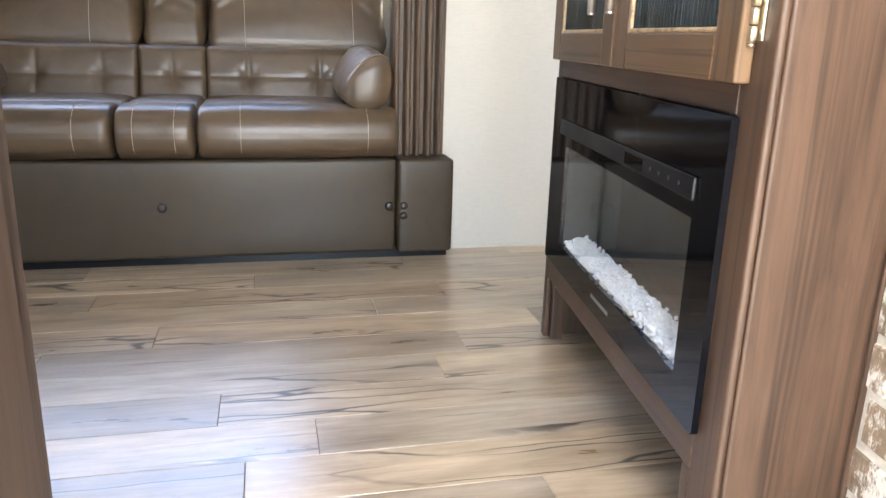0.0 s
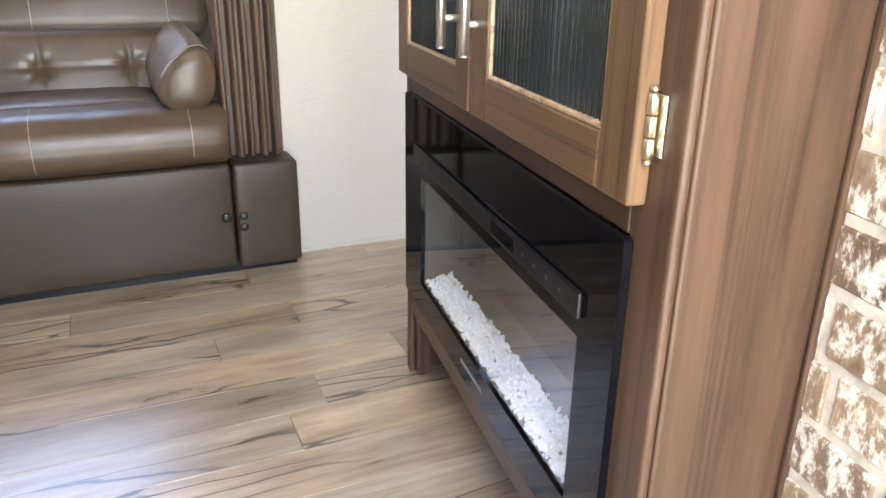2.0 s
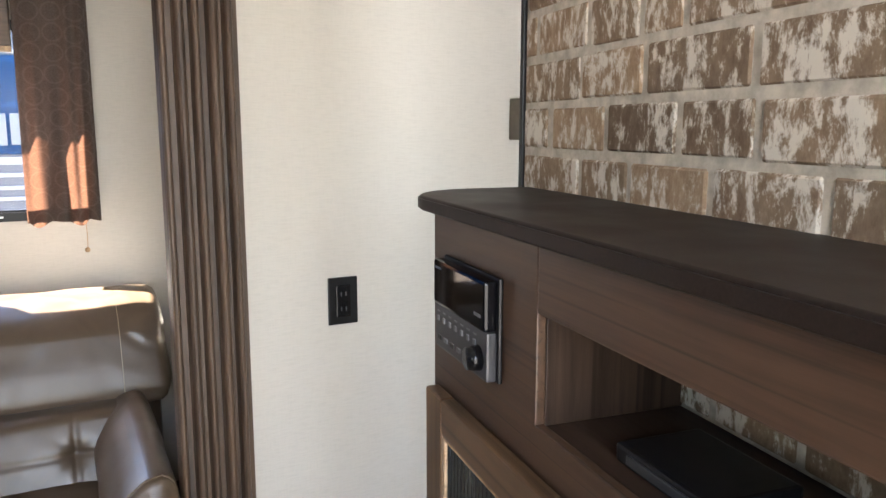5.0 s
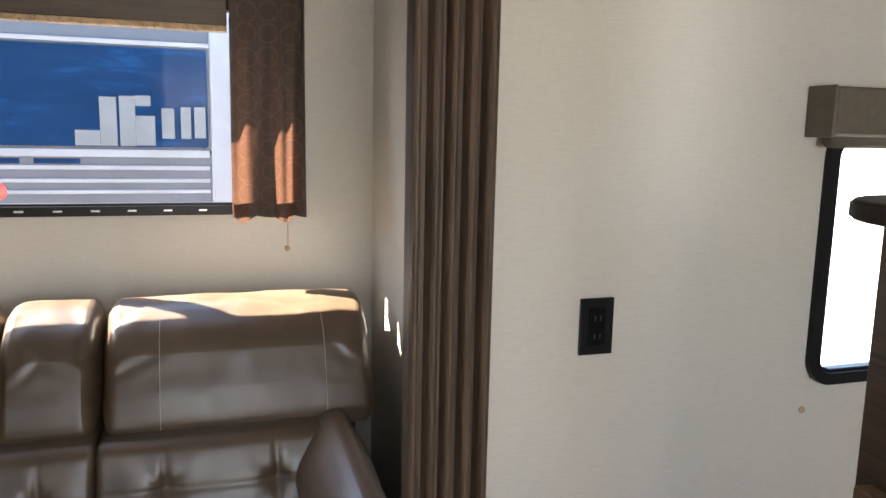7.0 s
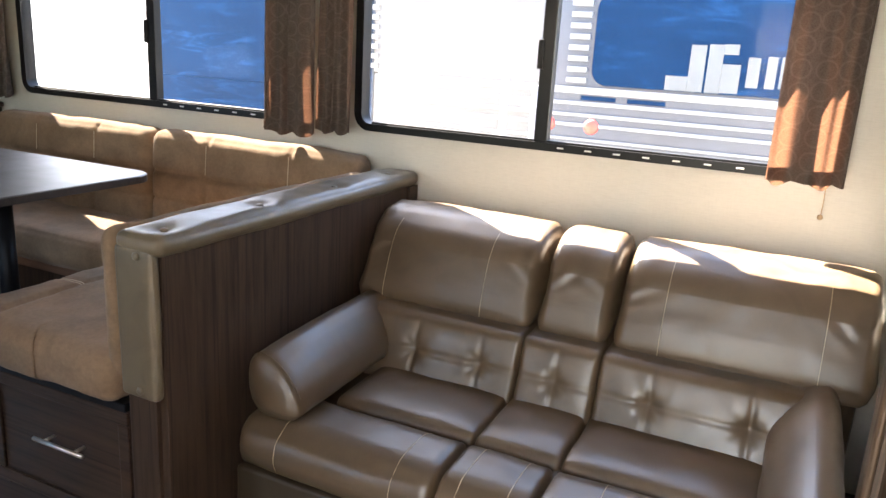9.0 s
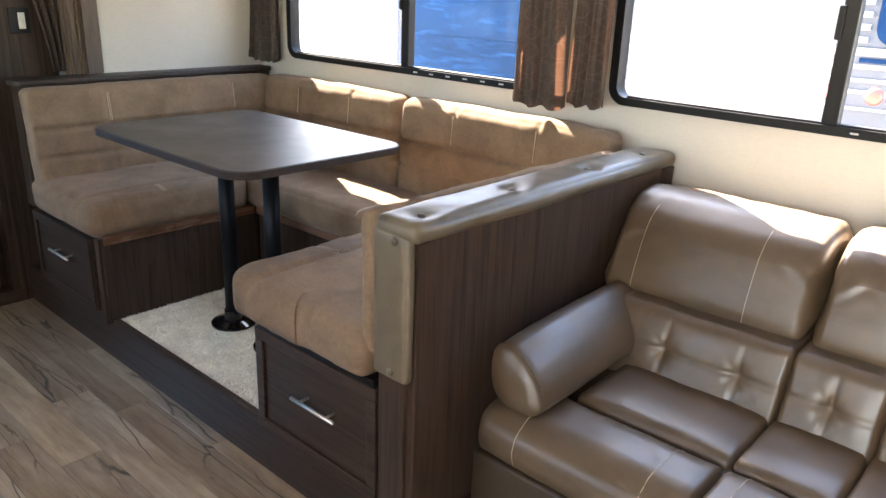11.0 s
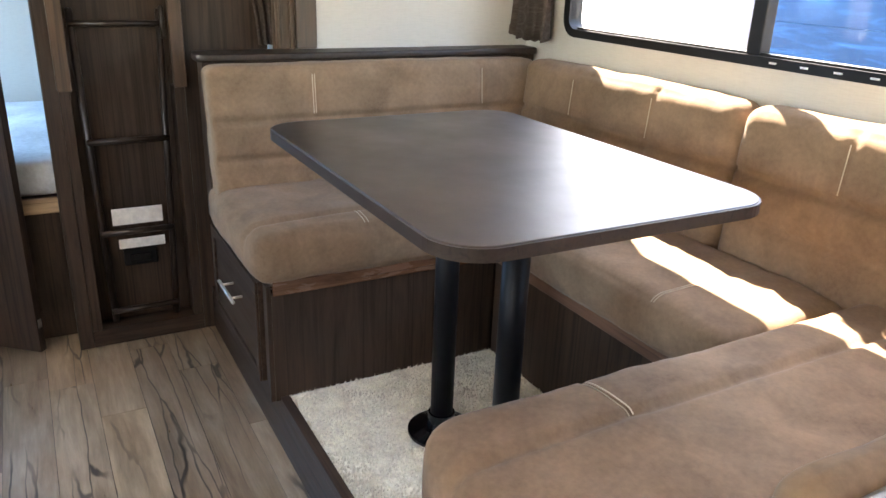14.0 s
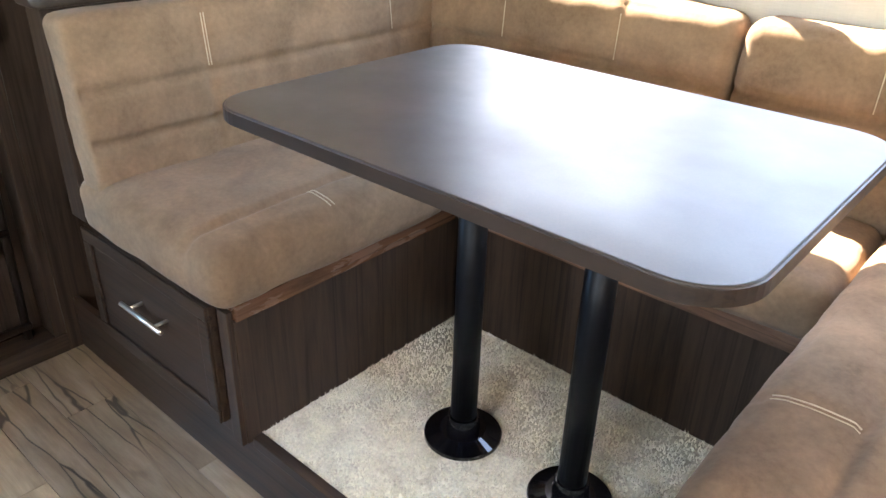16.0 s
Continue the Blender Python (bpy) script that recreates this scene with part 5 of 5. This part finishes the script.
# ---- galley end panel beside the entry ----
galley = thing("galley_cabinet", (-0.35, 0.63, 0.0), "dark wood galley cabinet beside the entry door", "cabinet")
part("end_panel", box(0.112, 0.130, NY + 0.001, 0.985, 0.0, 1.30, 0.003), M_DARK_V, galley)
part("body", box(-0.85, 0.111, NY + 0.001, 0.965, 0.08, 0.88, 0.002), M_DARK_V, galley)
part("toe_kick", box(-0.84, 0.10, NY + 0.002, 0.92, 0.0, 0.0795, 0), M_BLACK, galley)
part("door", box(-0.36, 0.09, 0.966, 0.984, 0.10, 0.86, 0.004), M_DARK_V, galley)
part("door", box(-0.83, -0.38, 0.966, 0.984, 0.10, 0.86, 0.004), M_DARK_V, galley)
solo("galley_counter", box(-0.86, 0.111, NY + 0.001, 1.00, 0.8805, 0.915, 0.006), M_LAMINATE, "dark laminate galley counter", "counter", base=(-0.37, 0.63, 0.8805))

# ---- outside ----
bm = box(DOOR[0] - 0.02, DOOR[1] + 0.02, NY - 0.05, WELL, -0.26, -0.22, 0)
box(DOOR[0] - 0.02, DOOR[1] + 0.02, WELL, WELL + 0.02, -0.26, -0.062, 0, bm=bm)
structure("entry_well", bm, M_BLACK, "dark entry step well", "step")
structure("ground", box(-400, 400, -400, 400, -0.80, -0.68, 0), M_GROUND, "pale gravel lot", "ground")
step = thing("entry_step", (0.46, 0.12, -0.68), "folding metal entry steps below the door", "step")
for k, z in enumerate((-0.23, -0.46)):
    part("tread", box(0.15, 0.78, 0.08 - 0.24 * k, 0.305 - 0.24 * k, z - 0.03, z, 0.006), M_BLACK, step)
for x in (0.15, 0.77):
    part("side_arm", box(x, x + 0.012, -0.16, 0.305, -0.679, -0.231, 0.002), M_BLACK, step)

rv = thing("parked_trailer", (-0.5, 7.6, -0.68), "blue and silver travel trailer parked outside the window", "trailer")
RY = 6.6
# white far end added behind the dinette's screened pane to make it look bright
part("front_cap", box(-9.0, -5.055, RY + 0.001, RY + 2.4, 0.30, 2.50, 0.004), M_RVBRIGHT, rv, "white end section added to brighten the left dinette pane")
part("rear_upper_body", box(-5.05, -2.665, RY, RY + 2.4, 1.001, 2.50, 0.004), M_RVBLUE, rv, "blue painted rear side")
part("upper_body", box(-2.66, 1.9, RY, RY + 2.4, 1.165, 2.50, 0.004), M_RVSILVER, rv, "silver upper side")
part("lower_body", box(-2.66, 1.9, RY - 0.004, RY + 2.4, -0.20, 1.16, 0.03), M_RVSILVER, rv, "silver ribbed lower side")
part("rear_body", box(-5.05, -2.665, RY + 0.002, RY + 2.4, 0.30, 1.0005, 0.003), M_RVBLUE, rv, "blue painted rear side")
part("rear_skirt", box(-9.0, -2.665, RY + 0.004, RY + 2.4, -0.20, 0.295, 0.02), M_RVSILVER, rv, "silver lower skirt")
bm = slab(rounded(-0.89, 0.405, 1.185, 1.800, [0.11, 0.02, 0.02, 0.11], 8), 0.0, 0.014, 0.004)
bm.transform(Matrix.Translation((0, RY - 0.002, 0)) @ Matrix.Rotation(radians(90), 4, "X"))
part("blue_panel", bm, M_RVBLUE, rv, "blue panel with rounded corners")
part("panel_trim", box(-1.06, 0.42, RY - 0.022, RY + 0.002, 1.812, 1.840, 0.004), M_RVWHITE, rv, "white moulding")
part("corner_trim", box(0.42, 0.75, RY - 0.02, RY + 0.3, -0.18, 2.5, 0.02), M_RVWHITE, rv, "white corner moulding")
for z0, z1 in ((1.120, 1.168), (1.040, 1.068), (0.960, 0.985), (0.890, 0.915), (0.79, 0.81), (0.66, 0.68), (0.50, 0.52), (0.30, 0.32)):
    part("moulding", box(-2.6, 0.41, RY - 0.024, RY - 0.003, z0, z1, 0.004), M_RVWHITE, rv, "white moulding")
for a, b in ((-0.95, -0.70), (-0.62, -0.36)):
    part("blue_stripe", box(a, b, RY - 0.012, RY - 0.003, 1.078, 1.108, 0.003), M_RVBLUE, rv, "blue stripe")
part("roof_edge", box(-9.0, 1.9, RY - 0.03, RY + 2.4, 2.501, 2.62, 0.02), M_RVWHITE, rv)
for x in (-1.065, -2.76):
    for k in range(8):
        part("vent_slat", box(x, x + 0.145, RY - 0.030, RY - 0.001, 1.195 + k * 0.074, 1.232 + k * 0.074, 0.004), M_RVWHITE, rv)
for x0, x1, z0, z1 in ((-0.236, -0.138, 1.190, 1.492), (-0.380, -0.2365, 1.190, 1.285), (-0.122, -0.030, 1.190, 1.500), (-0.0295, 0.062, 1.440, 1.505), (-0.0295, 0.085, 1.195, 1.380), (0.125, 0.20, 1.24, 1.43), (0.240, 0.300, 1.240, 1.440), (0.322, 0.390, 1.245, 1.442)):
    part("logo_shape", box(x0, x1, RY - 0.022, RY - 0.014, z0, z1, 0.002), M_RVLOGO, rv, "pale logo shape")
for x in (-6.0, -5.0):
    wh = part("wheel", tube((x, RY + 0.02, -0.34), (x, RY + 0.25, -0.34), 0.34, 28), M_BLACK, rv)
    part("rim", tube((x, RY + 0.01, -0.34), (x, RY + 0.05, -0.34), 0.2, 20), M_RVSILVER, wh)
rack = thing("bicycle_rack", (-1.0, 5.6, -0.68), "white tubular rack with red caps outside the window", "rack")
for x, top in ((-1.147, 1.295), (-0.952, 1.195)):
    part("upright", bar((x, 5.6, -0.68), (x, 5.6, top), 0.022), M_RVWHITE, rack, smooth=True)
part("cross_bar", bar((-1.147, 5.6, 1.12), (-0.90, 5.6, 1.05), 0.02), M_RVWHITE, rack, smooth=True)
for x in (-0.86, -0.60):
    part("cap", button((x, 5.6, 0.985), 1, 0.045), M_RED, rack, "red cap", True)

# bricks of the partition, row by row
shapes_b = {}
rng = random.Random(8)
row, z = 0, 0.030
while z < ROOF - 0.03:
    u = BU0 + 0.002 - (BL / 2 if row % 2 else 0.0) + rng.uniform(-0.02, 0.02)
    while u < BU1 - 0.02:
        length = BL * rng.choice((0.55, 0.8, 1.0, 1.0, 1.2)) - 0.010
        a, b = max(u, BU0 + 0.001), min(u + length, BU1)
        if b - a > 0.03:
            key = round(b - a, 2)
            h = BH - 0.010
            if key not in shapes_b:
                shapes_b[key] = mesh_of("brick", box(0, b - a, 0, 0.008, 0, h, 0.003, 1), M_BRICK)
            ob = new("brick", shapes_b[key])
            ob.parent = brick_wall
            ob.location = (a, CD + rng.uniform(0.0008, 0.0022), z + rng.uniform(-0.0015, 0.0015))
        u += length + 0.010
    z += BH
    row += 1
